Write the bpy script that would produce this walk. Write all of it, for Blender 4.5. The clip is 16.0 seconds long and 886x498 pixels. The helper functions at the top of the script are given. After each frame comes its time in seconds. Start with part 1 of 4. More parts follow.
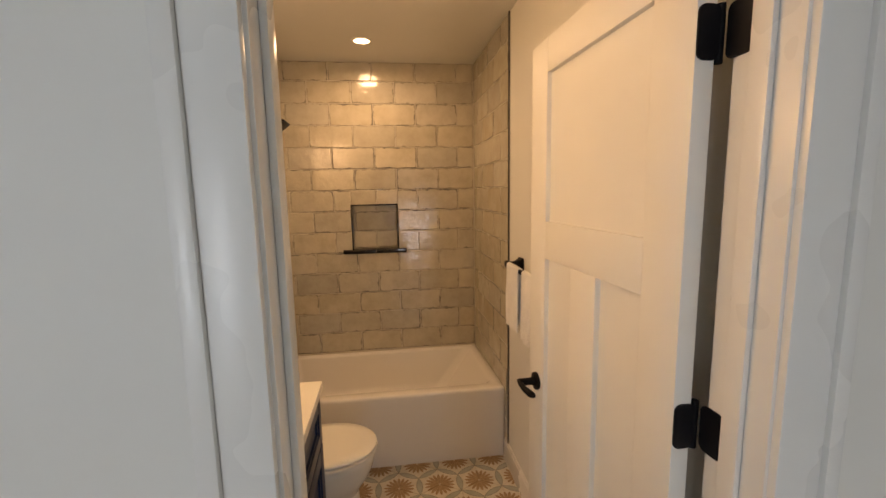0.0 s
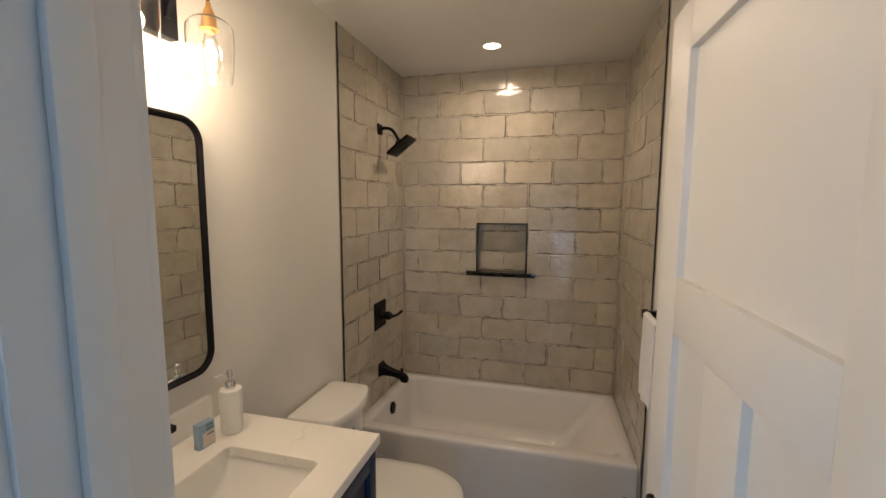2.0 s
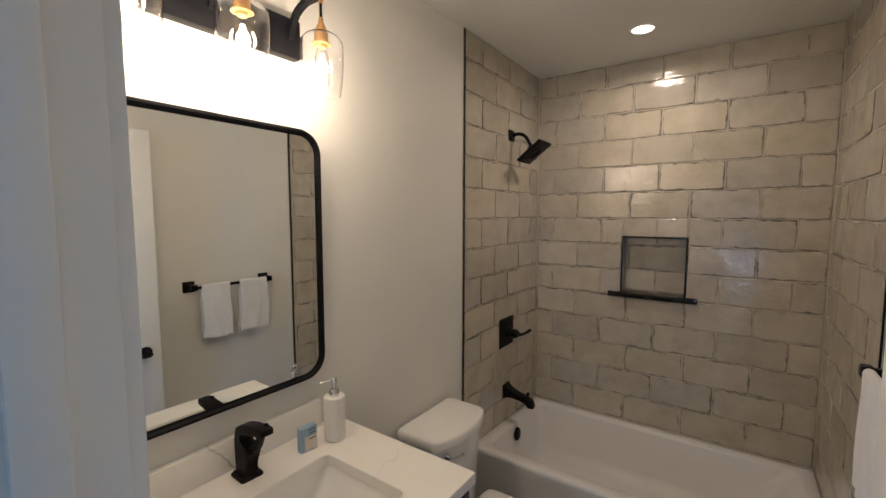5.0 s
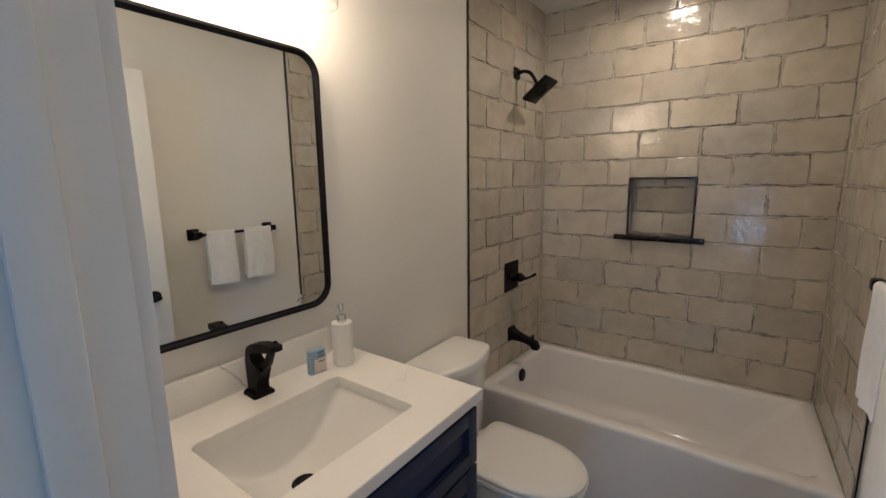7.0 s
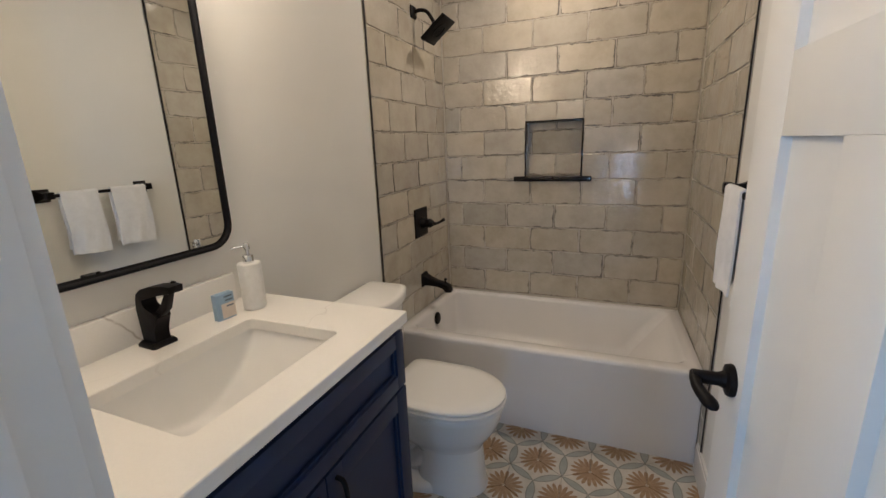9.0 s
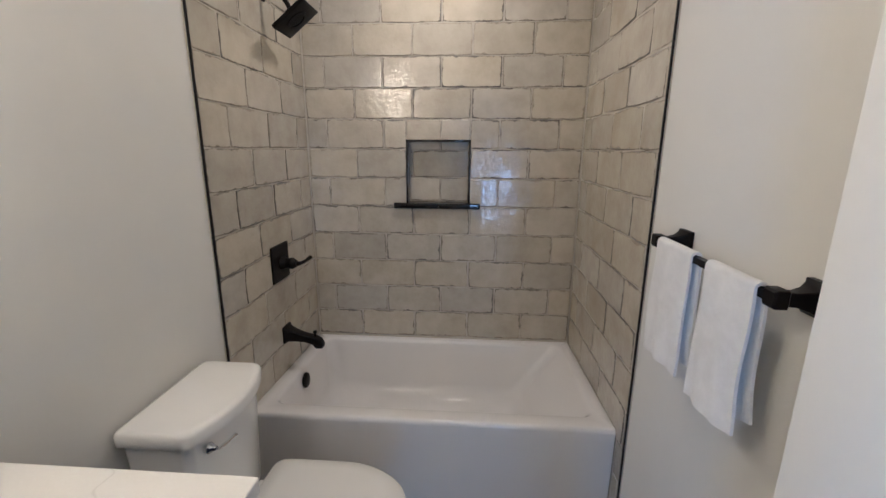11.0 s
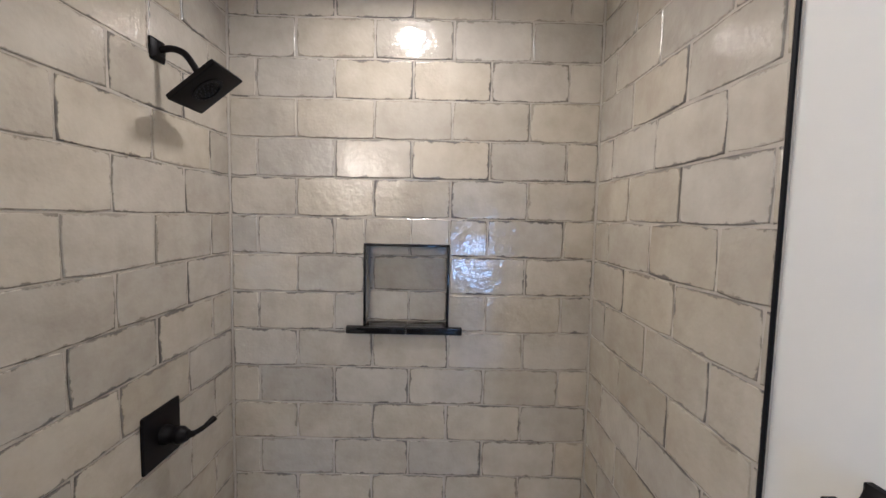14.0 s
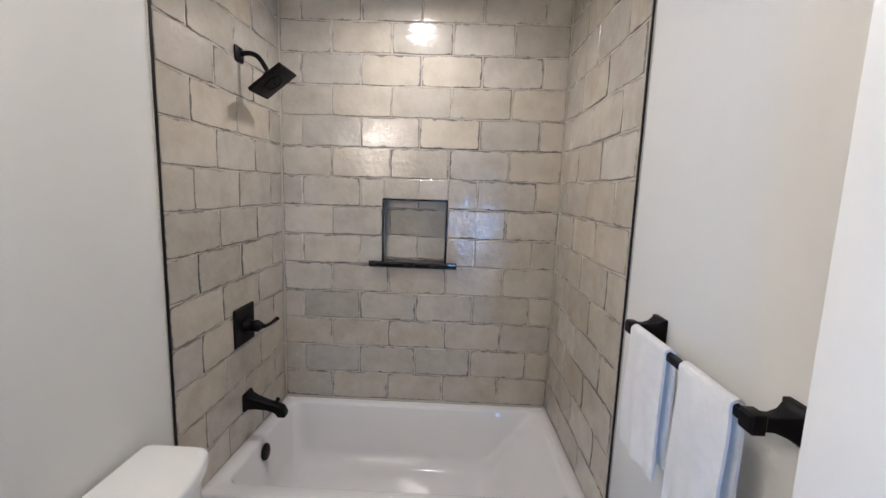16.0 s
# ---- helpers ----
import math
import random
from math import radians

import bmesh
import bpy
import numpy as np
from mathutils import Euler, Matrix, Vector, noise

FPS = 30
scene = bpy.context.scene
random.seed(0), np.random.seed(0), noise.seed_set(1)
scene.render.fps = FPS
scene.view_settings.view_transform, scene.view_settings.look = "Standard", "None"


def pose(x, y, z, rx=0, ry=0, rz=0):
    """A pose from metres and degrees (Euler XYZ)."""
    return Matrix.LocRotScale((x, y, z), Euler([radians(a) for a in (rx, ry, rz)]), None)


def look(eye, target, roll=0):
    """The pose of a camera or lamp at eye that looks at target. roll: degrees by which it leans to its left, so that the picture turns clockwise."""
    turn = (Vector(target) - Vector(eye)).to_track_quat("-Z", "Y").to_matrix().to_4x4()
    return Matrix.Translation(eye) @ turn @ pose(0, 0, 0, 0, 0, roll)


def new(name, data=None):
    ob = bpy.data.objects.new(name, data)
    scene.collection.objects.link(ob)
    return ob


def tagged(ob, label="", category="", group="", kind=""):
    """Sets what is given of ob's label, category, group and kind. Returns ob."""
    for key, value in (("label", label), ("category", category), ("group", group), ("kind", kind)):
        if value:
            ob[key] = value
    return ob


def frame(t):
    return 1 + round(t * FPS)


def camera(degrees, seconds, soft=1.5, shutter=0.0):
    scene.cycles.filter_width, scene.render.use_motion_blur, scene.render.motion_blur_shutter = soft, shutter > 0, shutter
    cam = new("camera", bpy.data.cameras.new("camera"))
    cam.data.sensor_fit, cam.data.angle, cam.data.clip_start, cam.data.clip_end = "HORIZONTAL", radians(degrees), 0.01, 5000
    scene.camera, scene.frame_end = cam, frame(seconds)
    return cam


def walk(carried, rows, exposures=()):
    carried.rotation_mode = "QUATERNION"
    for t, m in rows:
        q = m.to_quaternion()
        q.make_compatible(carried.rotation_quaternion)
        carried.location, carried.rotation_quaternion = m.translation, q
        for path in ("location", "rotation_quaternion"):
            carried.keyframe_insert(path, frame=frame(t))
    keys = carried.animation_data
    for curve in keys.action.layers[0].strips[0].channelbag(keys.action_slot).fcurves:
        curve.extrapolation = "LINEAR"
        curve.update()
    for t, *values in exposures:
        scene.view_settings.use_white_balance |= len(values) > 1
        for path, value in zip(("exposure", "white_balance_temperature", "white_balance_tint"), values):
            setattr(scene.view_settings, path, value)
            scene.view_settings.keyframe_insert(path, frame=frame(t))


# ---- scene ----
cam = camera(93.2, 16.0)
PATH = [
    (0, (0.776, 0.137, 1.58), (1.033, 2.101, 1.305), -1.1),
    (0.5, (0.838, 0.266, 1.582), (0.938, 2.246, 1.313), -0.5),
    (1, (0.882, 0.352, 1.588), (0.783, 2.332, 1.33), -0.1),
    (1.5, (0.94, 0.401, 1.607), (0.637, 2.364, 1.367), 0.1),
    (2, (1.008, 0.443, 1.625), (0.505, 2.366, 1.406), 0.2),
    (2.5, (1.056, 0.479, 1.635), (0.35, 2.341, 1.448), 0.3),
    (3, (1.074, 0.524, 1.649), (0.212, 2.323, 1.502), 0.3),
    (3.5, (1.078, 0.565, 1.669), (0.09, 2.3, 1.558), 0.3),
    (6, (1.051, 0.633, 1.556), (-0.117, 2.238, 1.312), -0.3),
    (6.5, (1.05, 0.629, 1.525), (-0.116, 2.229, 1.238), -0.4),
    (7, (1.057, 0.626, 1.497), (-0.093, 2.23, 1.17), -0.8),
    (7.5, (1.066, 0.616, 1.462), (-0.045, 2.238, 1.092), -1.2),
    (8, (1.066, 0.601, 1.432), (0.031, 2.263, 1.02), -1.5),
    (8.5, (1.061, 0.583, 1.399), (0.159, 2.31, 0.947), -1.8),
    (9, (1.03, 0.596, 1.377), (0.29, 2.391, 0.894), -2.2),
    (9.2, (1.004, 0.612, 1.371), (0.345, 2.435, 0.877), -2.2),
    (11.3, (0.853, 1.065, 1.469), (0.76, 3.01, 1.013), 0.7),
    (11.5, (0.854, 1.113, 1.483), (0.772, 3.061, 1.039), 0.9),
    (12, (0.817, 1.251, 1.523), (0.754, 3.215, 1.151), 1.5),
    (12.5, (0.791, 1.37, 1.549), (0.754, 3.346, 1.243), 1.7),
    (13, (0.797, 1.492, 1.572), (0.783, 3.479, 1.342), 1.6),
    (13.5, (0.817, 1.56, 1.598), (0.818, 3.552, 1.425), 1.4),
    (14, (0.818, 1.573, 1.601), (0.828, 3.567, 1.45), 1.2),
    (14.5, (0.823, 1.537, 1.595), (0.825, 3.531, 1.438), 1.1),
    (15, (0.822, 1.432, 1.582), (0.808, 3.422, 1.392), 1.2),
    (15.5, (0.839, 1.275, 1.567), (0.809, 3.262, 1.341), 1.5),
    (16, (0.894, 1.061, 1.547), (0.839, 3.04, 1.266), 1.9),
]
EXPOSURES = [(0.0, 0.06, 10500, 25), (0.5, -0.04, 10200, 24), (1.0, -0.04, 8400, 19), (1.5, -0.04, 7000, 15), (2.0, -0.10, 6150, 13), (2.5, -0.20, 6000, 12), (3.5, -0.29, 5750, 12),
             (6.0, -0.18, 5600, 12), (7.0, -0.13, 5550, 12), (8.0, 0.04, 5450, 12), (9.0, 0.19, 5500, 11), (11.5, 0.34, 4850, 11),
             (12.5, 0.51, 4800, 12), (14.5, 0.61, 4750, 12), (16.0, 0.61, 4700, 12)]
walk(cam, [(t, look(eye, target, roll)) for t, eye, target, roll in PATH], EXPOSURES)

# ---- the place in metres ----
W = 1.417            # between the tiled side walls
YB = 3.2             # face of the tiled back wall
CEIL = 2.465
TILE_Y = 2.315       # front edge of the side wall tiles
WALL_Y0, WALL_Y1 = 0.645, 0.755   # entrance wall
JAMB_L, JAMB_R = 0.635, 1.318
HALL_Y, HALL_X0, HALL_X1 = -2.6, -1.3, 1.9
DOOR_X, DOOR_Y0, DOOR_Y1, DOOR_T = 1.264, 0.772, 1.452, 0.035

# ---- world and lights ----
world = bpy.data.worlds.new("world")
scene.world = world
world.use_nodes = True
sky = world.node_tree.nodes.new("ShaderNodeTexSky")
sky.sky_type, sky.sun_disc = "NISHITA", False
sky.sun_elevation, sky.sun_rotation = radians(35), radians(200)
world.node_tree.links.new(sky.outputs[0], world.node_tree.nodes["Background"].inputs[0])
world.node_tree.nodes["Background"].inputs[1].default_value = 0.1


def lamp(name, kind, m, energy, color, **settings):
    data = bpy.data.lights.new(name, kind)
    data.energy, data.color = energy, color
    for key, value in settings.items():
        if key == "radius":
            data.shadow_soft_size = value
        elif key == "size":
            data.size = value
        elif key == "size_y":
            data.shape, data.size_y = "RECTANGLE", value
        elif key == "disk":
            data.shape, data.size = "DISK", value
        elif key == "spread":
            data.spread = radians(value)
    ob = new(name, data)
    ob.matrix_world = m
    return ob


WARM = (1.0, 0.74, 0.48)
BULBS = [(0.156, y, 2.000) for y in (0.94, 1.154, 1.367)]
BULB_W, SPOT_W, DAY_W, SIDE_W = 2.42, 5.1, 18.5, 54.0
for spot in BULBS:
    lamp("bulb_light", "POINT", pose(*spot), BULB_W, WARM, radius=0.03)
DOWN = (0.663, 2.785)
lamp("downlight_lamp", "AREA", pose(DOWN[0], DOWN[1], CEIL - 0.012), SPOT_W, (1.0, 0.77, 0.53), disk=0.11, spread=168)
lamp("daylight", "AREA", look((1.585, HALL_Y - 0.16, 0.76), (1.585, 0.0, 0.76)), DAY_W, (0.46, 0.69, 1.0), size=0.59, size_y=0.72)
lamp("side_daylight", "AREA", look((-0.85, HALL_Y - 0.16, 1.35), (-0.85, 0.0, 1.35)), SIDE_W, (0.41, 0.66, 1.0), size=0.85, size_y=1.6)


# ---- materials ----
class Nodes:
    """A short hand for building node trees."""

    def __init__(self, name):
        self.mat = bpy.data.materials.new(name)
        self.mat.use_nodes = True
        self.tree = self.mat.node_tree
        self.bsdf = self.tree.nodes["Principled BSDF"]

    def add(self, kind, **inputs):
        node = self.tree.nodes.new("ShaderNode" + kind)
        for key, value in inputs.items():
            self.set(node.inputs[key.replace("_", " ")], value)
        return node

    def set(self, socket, value):
        if isinstance(value, bpy.types.NodeSocket):
            self.tree.links.new(value, socket)
        else:
            socket.default_value = value

    def math(self, op, a, b=0.0, c=0.0):
        node = self.tree.nodes.new("ShaderNodeMath")
        node.operation = op
        for socket, value in zip(node.inputs, (a, b, c)):
            self.set(socket, value)
        return node.outputs[0]

    def coords(self, kind="Object"):
        return self.tree.nodes.new("ShaderNodeTexCoord").outputs[kind]

    def place(self):
        return self.tree.nodes.new("ShaderNodeNewGeometry").outputs["Position"]

    def noise(self, vector, scale, detail=3.0, rough=0.55):
        return self.add("TexNoise", Vector=vector, Scale=scale, Detail=detail, Roughness=rough).outputs["Fac"]

    def ramp(self, fac, *stops):
        node = self.tree.nodes.new("ShaderNodeValToRGB")
        while len(node.color_ramp.elements) < len(stops):
            node.color_ramp.elements.new(0.5)
        for element, (at, color) in zip(node.color_ramp.elements, stops):
            element.position = at
            element.color = (*color, 1) if isinstance(color, tuple) else (color, color, color, 1)
        self.set(node.inputs[0], fac)
        return node.outputs["Color"]

    def mix(self, fac, a, b):
        node = self.tree.nodes.new("ShaderNodeMix")
        node.data_type = "RGBA"
        self.set(node.inputs[0], fac)
        for socket, value in ((node.inputs[6], a), (node.inputs[7], b)):
            self.set(socket, (*value, 1) if isinstance(value, tuple) and len(value) == 3 else value)
        return node.outputs[2]

    def bump(self, height, strength, distance=0.001, normal=None):
        node = self.add("Bump", Height=height, Strength=strength, Distance=distance)
        if normal:
            self.set(node.inputs["Normal"], normal)
        return node.outputs[0]

    def done(self, **inputs):
        for key, value in inputs.items():
            if isinstance(value, tuple) and len(value) == 3 and key == "Base_Color":
                value = (*value, 1)
            self.set(self.bsdf.inputs[key.replace("_", " ")], value)
        return self.mat


def plain(name, color, rough, metal=0.0, var=0.06, scale=14.0, bump=0.05, bump_scale=180.0, coat=0.0, spec=0.5):
    """Paint, metal or ceramic with two scales of variation."""
    n = Nodes(name)
    p = n.coords()
    big, fine = n.noise(p, scale), n.noise(p, bump_scale, 4.0)
    dark = tuple(c * (1 - 2 * var) for c in color)
    light = tuple(min(1.0, c * (1 + 2 * var)) for c in color)
    r = n.math("ADD", n.math("MULTIPLY", n.math("SUBTRACT", big, 0.5), 0.10), rough)
    return n.done(Base_Color=n.ramp(big, (0.05, dark), (0.95, light)), Roughness=r, Metallic=metal,
                  Normal=n.bump(fine, bump, 0.0006), Coat_Weight=coat, Specular_IOR_Level=spec)


WALL_PAINT = plain("wall_paint", (0.77, 0.76, 0.72), 0.55, var=0.02, scale=2.0, bump=0.25, bump_scale=320)
CEIL_PAINT = plain("ceiling_paint", (0.74, 0.73, 0.70), 0.7, var=0.02, scale=2.0, bump=0.25, bump_scale=260)
TRIM_PAINT = plain("white_trim_paint", (0.80, 0.79, 0.76), 0.28, var=0.015, scale=3.0, bump=0.1, bump_scale=60)
DOOR_PAINT = plain("white_door_paint", (0.80, 0.79, 0.75), 0.42, var=0.015, scale=3.0, bump=0.08, bump_scale=70)
ACRYLIC = plain("tub_acrylic", (0.80, 0.79, 0.79), 0.09, var=0.01, scale=3.0, bump=0.03, bump_scale=8, coat=0.3)
CERAMIC = plain("white_ceramic", (0.86, 0.855, 0.835), 0.08, var=0.01, scale=4.0, bump=0.02, bump_scale=10, coat=0.4)
NAVY = plain("navy_paint", (0.0075, 0.020, 0.066), 0.42, var=0.12, scale=6.0, bump=0.08, bump_scale=90)
BLACK = plain("oil_rubbed_bronze", (0.006, 0.005, 0.0055), 0.40, metal=0.0, var=0.3, scale=30.0, bump=0.06, bump_scale=300, spec=0.13)
BLACK_GLAZE = plain("black_glazed_tile", (0.010, 0.009, 0.009), 0.08, var=0.2, scale=30.0, bump=0.1, bump_scale=30)
MATTE_BLACK = plain("matte_black_metal", (0.006, 0.006, 0.008), 0.48, metal=0.0, var=0.2, scale=30.0, bump=0.05, bump_scale=400, spec=0.16)
BRASS = plain("brushed_brass", (0.72, 0.42, 0.16), 0.32, metal=1.0, var=0.1, scale=60.0, bump=0.06, bump_scale=500)
CHROME = plain("chrome", (0.75, 0.75, 0.76), 0.1, metal=1.0, var=0.04, scale=40.0, bump=0.02, bump_scale=200)
# nozzle rubber, and the painted shade between toilet seat and lid
RUBBER_AND_SHADE = plain("dark_rubber_and_gap_shade", (0.03, 0.03, 0.03), 0.6)
GROUT = plain("grout", (0.46, 0.42, 0.355), 0.85, var=0.12, scale=25.0, bump=0.5, bump_scale=400)
CARD_BLUE = plain("pale_blue_card", (0.30, 0.43, 0.58), 0.5, var=0.08, scale=40.0, bump=0.05)
CARD_TAN = plain("cream_card", (0.72, 0.64, 0.57), 0.5, var=0.05, scale=40.0, bump=0.05)
PRINT = plain("dark_print", (0.12, 0.16, 0.22), 0.6)
WOOD_FLOOR = plain("hall_floor_wood", (0.30, 0.20, 0.12), 0.4, var=0.2, scale=5.0, bump=0.1, bump_scale=60)
CAULK = plain("pale_caulk", (0.52, 0.485, 0.42), 0.6)


def soap_ceramic():
    """White ceramic with an embossed diamond lattice."""
    n = Nodes("embossed_ceramic")
    xyz = n.add("SeparateXYZ", Vector=n.coords()).outputs
    angle = n.math("MULTIPLY", n.math("ARCTAN2", xyz[1], xyz[0]), 0.033)
    a = n.math("PINGPONG", n.math("ADD", angle, n.math("MULTIPLY", xyz[2], 0.75)), 0.0074)
    b = n.math("PINGPONG", n.math("SUBTRACT", angle, n.math("MULTIPLY", xyz[2], 0.75)), 0.0074)
    line = n.math("MULTIPLY", n.math("MINIMUM", a, b), 160.0)
    grain = n.noise(n.coords(), 60.0)
    return n.done(Base_Color=n.ramp(grain, (0.3, (0.76, 0.75, 0.72)), (0.7, (0.82, 0.81, 0.79))), Roughness=0.35,
                  Normal=n.bump(n.math("MINIMUM", line, 0.6), 0.5, 0.002))


def tile_glaze():
    """Hand-made glazed tile: uneven gloss, clouded body, glaze darkened and chipped along the edges."""
    n = Nodes("handmade_glaze")
    rand = n.add("ObjectInfo").outputs["Random"]
    p = n.coords()
    shift = n.add("CombineXYZ", X=n.math("MULTIPLY", rand, 37.0), Y=n.math("MULTIPLY", rand, 11.0), Z=n.math("MULTIPLY", rand, 23.0)).outputs[0]
    add = n.add("VectorMath", Vector=p)
    n.set(add.inputs[1], shift)
    q = add.outputs[0]
    cloud, grain = n.noise(q, 9.0, 4.0, 0.6), n.noise(q, 70.0, 4.0, 0.6)
    g = n.add("SeparateXYZ", Vector=n.coords("Generated")).outputs
    dx = n.math("MULTIPLY", n.math("MINIMUM", g[0], n.math("SUBTRACT", 1.0, g[0])), 0.29)
    dz = n.math("MULTIPLY", n.math("MINIMUM", g[2], n.math("SUBTRACT", 1.0, g[2])), 0.145)
    corner = n.math("MAXIMUM", 0.0, n.math("SUBTRACT", 1.0, n.math("DIVIDE", n.math("ADD", dx, dz), 0.034)))
    edge = n.math("SUBTRACT", n.math("MINIMUM", dx, dz), n.math("MULTIPLY", corner, 0.007))
    much = n.ramp(n.math("FRACT", n.math("MULTIPLY", rand, 13.7)), (0.08, 0.34), (0.55, 1.0))
    reach = n.ramp(n.noise(q, 15.0, 7.0, 0.72), (0.44, 0.0), (0.53, 0.30), (0.68, 1.0))
    wob = n.math("ADD", 0.0016, n.math("MULTIPLY", reach, 0.0125))
    worn = n.ramp(n.math("ADD", n.math("DIVIDE", n.math("SUBTRACT", wob, edge), 0.0045), 0.5), (0.15, 0.0), (0.95, 1.0))
    worn = n.math("MULTIPLY", worn, much)
    rubbed = n.math("MULTIPLY", n.ramp(n.noise(q, 12.0, 7.0, 0.75), (0.52, 0.0), (0.74, 1.0)), 0.12)
    body = n.ramp(cloud, (0.30, (0.440, 0.392, 0.312)), (0.5, (0.500, 0.455, 0.370)), (0.70, (0.550, 0.508, 0.420)))
    tone = n.add("HueSaturation", Color=body, Value=n.math("ADD", 0.90, n.math("MULTIPLY", rand, 0.18)),
                 Saturation=n.math("ADD", 0.80, n.math("MULTIPLY", n.math("FRACT", n.math("MULTIPLY", rand, 7.3)), 0.34))).outputs[0]
    tone = n.mix(rubbed, tone, (0.32, 0.275, 0.215))
    speck = n.mix(n.math("MULTIPLY", n.math("GREATER_THAN", grain, 0.70), 0.18), tone, (0.34, 0.30, 0.25))
    color = n.mix(n.math("MULTIPLY", worn, 0.95), speck, (0.080, 0.069, 0.056))
    wave = n.bump(n.noise(q, 7.0, 1.0, 0.4), 0.5, 0.009)
    wave2 = n.bump(n.noise(q, 38.0, 1.0, 0.4), 0.5, 0.0024, wave)
    peel = n.bump(n.noise(q, 115.0, 1.0, 0.4), 0.5, 0.0010, wave2)
    pit = n.bump(worn, 0.25, -0.0008, peel)
    rough = n.math("ADD", n.math("MULTIPLY", worn, 0.25), n.math("ADD", 0.05, n.math("MULTIPLY", grain, 0.08)))
    return n.done(Base_Color=color, Roughness=rough, Normal=pit, Specular_IOR_Level=1.0)


def quartz():
    n = Nodes("white_quartz")
    p = n.coords()
    warp = n.add("VectorMath", Vector=p)
    n.set(warp.inputs[1], n.add("TexNoise", Vector=p, Scale=3.2, Detail=4.0).outputs["Color"])
    vein = n.math("ABSOLUTE", n.math("SUBTRACT", n.noise(warp.outputs[0], 1.9, 2.0), 0.5))
    line = n.ramp(vein, (0.0, 1.0), (0.012, 0.0))
    gate = n.ramp(n.noise(p, 2.3, 1.0), (0.46, 0.0), (0.56, 1.0))
    fleck = n.noise(p, 220.0, 2.0)
    base = n.ramp(fleck, (0.3, (0.855, 0.84, 0.805)), (0.7, (0.875, 0.86, 0.825)))
    color = n.mix(n.math("MULTIPLY", n.math("MULTIPLY", line, gate), 0.24), base, (0.42, 0.39, 0.36))
    w = n.add("SeparateXYZ", Vector=n.add("NewGeometry").outputs["Position"]).outputs
    wander = n.math("MULTIPLY", n.math("SUBTRACT", n.noise(p, 30.0, 3.0), 0.5), 0.016)
    off = n.math("ABSOLUTE", n.math("ADD", wander, n.math("ADD", n.math("MULTIPLY", n.math("SUBTRACT", w[1], 1.111), 0.79), n.math("MULTIPLY", n.math("SUBTRACT", w[2], 1.035), 0.61))))
    upright = n.math("MULTIPLY", n.math("LESS_THAN", w[0], 0.0165), n.math("LESS_THAN", w[1], 1.21))
    streak = n.math("MULTIPLY", n.ramp(off, (0.0010, 1.0), (0.0028, 0.0)), n.math("MULTIPLY", upright, n.ramp(n.noise(p, 45.0, 2.0), (0.32, 0.25), (0.55, 1.0))))
    color = n.mix(n.math("MULTIPLY", streak, 0.6), color, (0.30, 0.25, 0.21))
    return n.done(Base_Color=color, Roughness=0.2, Normal=n.bump(fleck, 0.03, 0.0005))


def towelling():
    n = Nodes("white_terry")
    p = n.coords()
    loops, soft = n.noise(p, 420.0, 2.0), n.noise(p, 34.0, 3.0)
    return n.done(Base_Color=n.ramp(soft, (0.3, (0.80, 0.79, 0.77)), (0.7, (0.88, 0.87, 0.85))), Roughness=0.95,
                  Sheen_Weight=0.3, Normal=n.bump(loops, 0.9, 0.002, n.bump(soft, 0.5, 0.004)))


FLOWER_S, FLOWER_X, FLOWER_Y = 0.2195, 0.785, 2.206


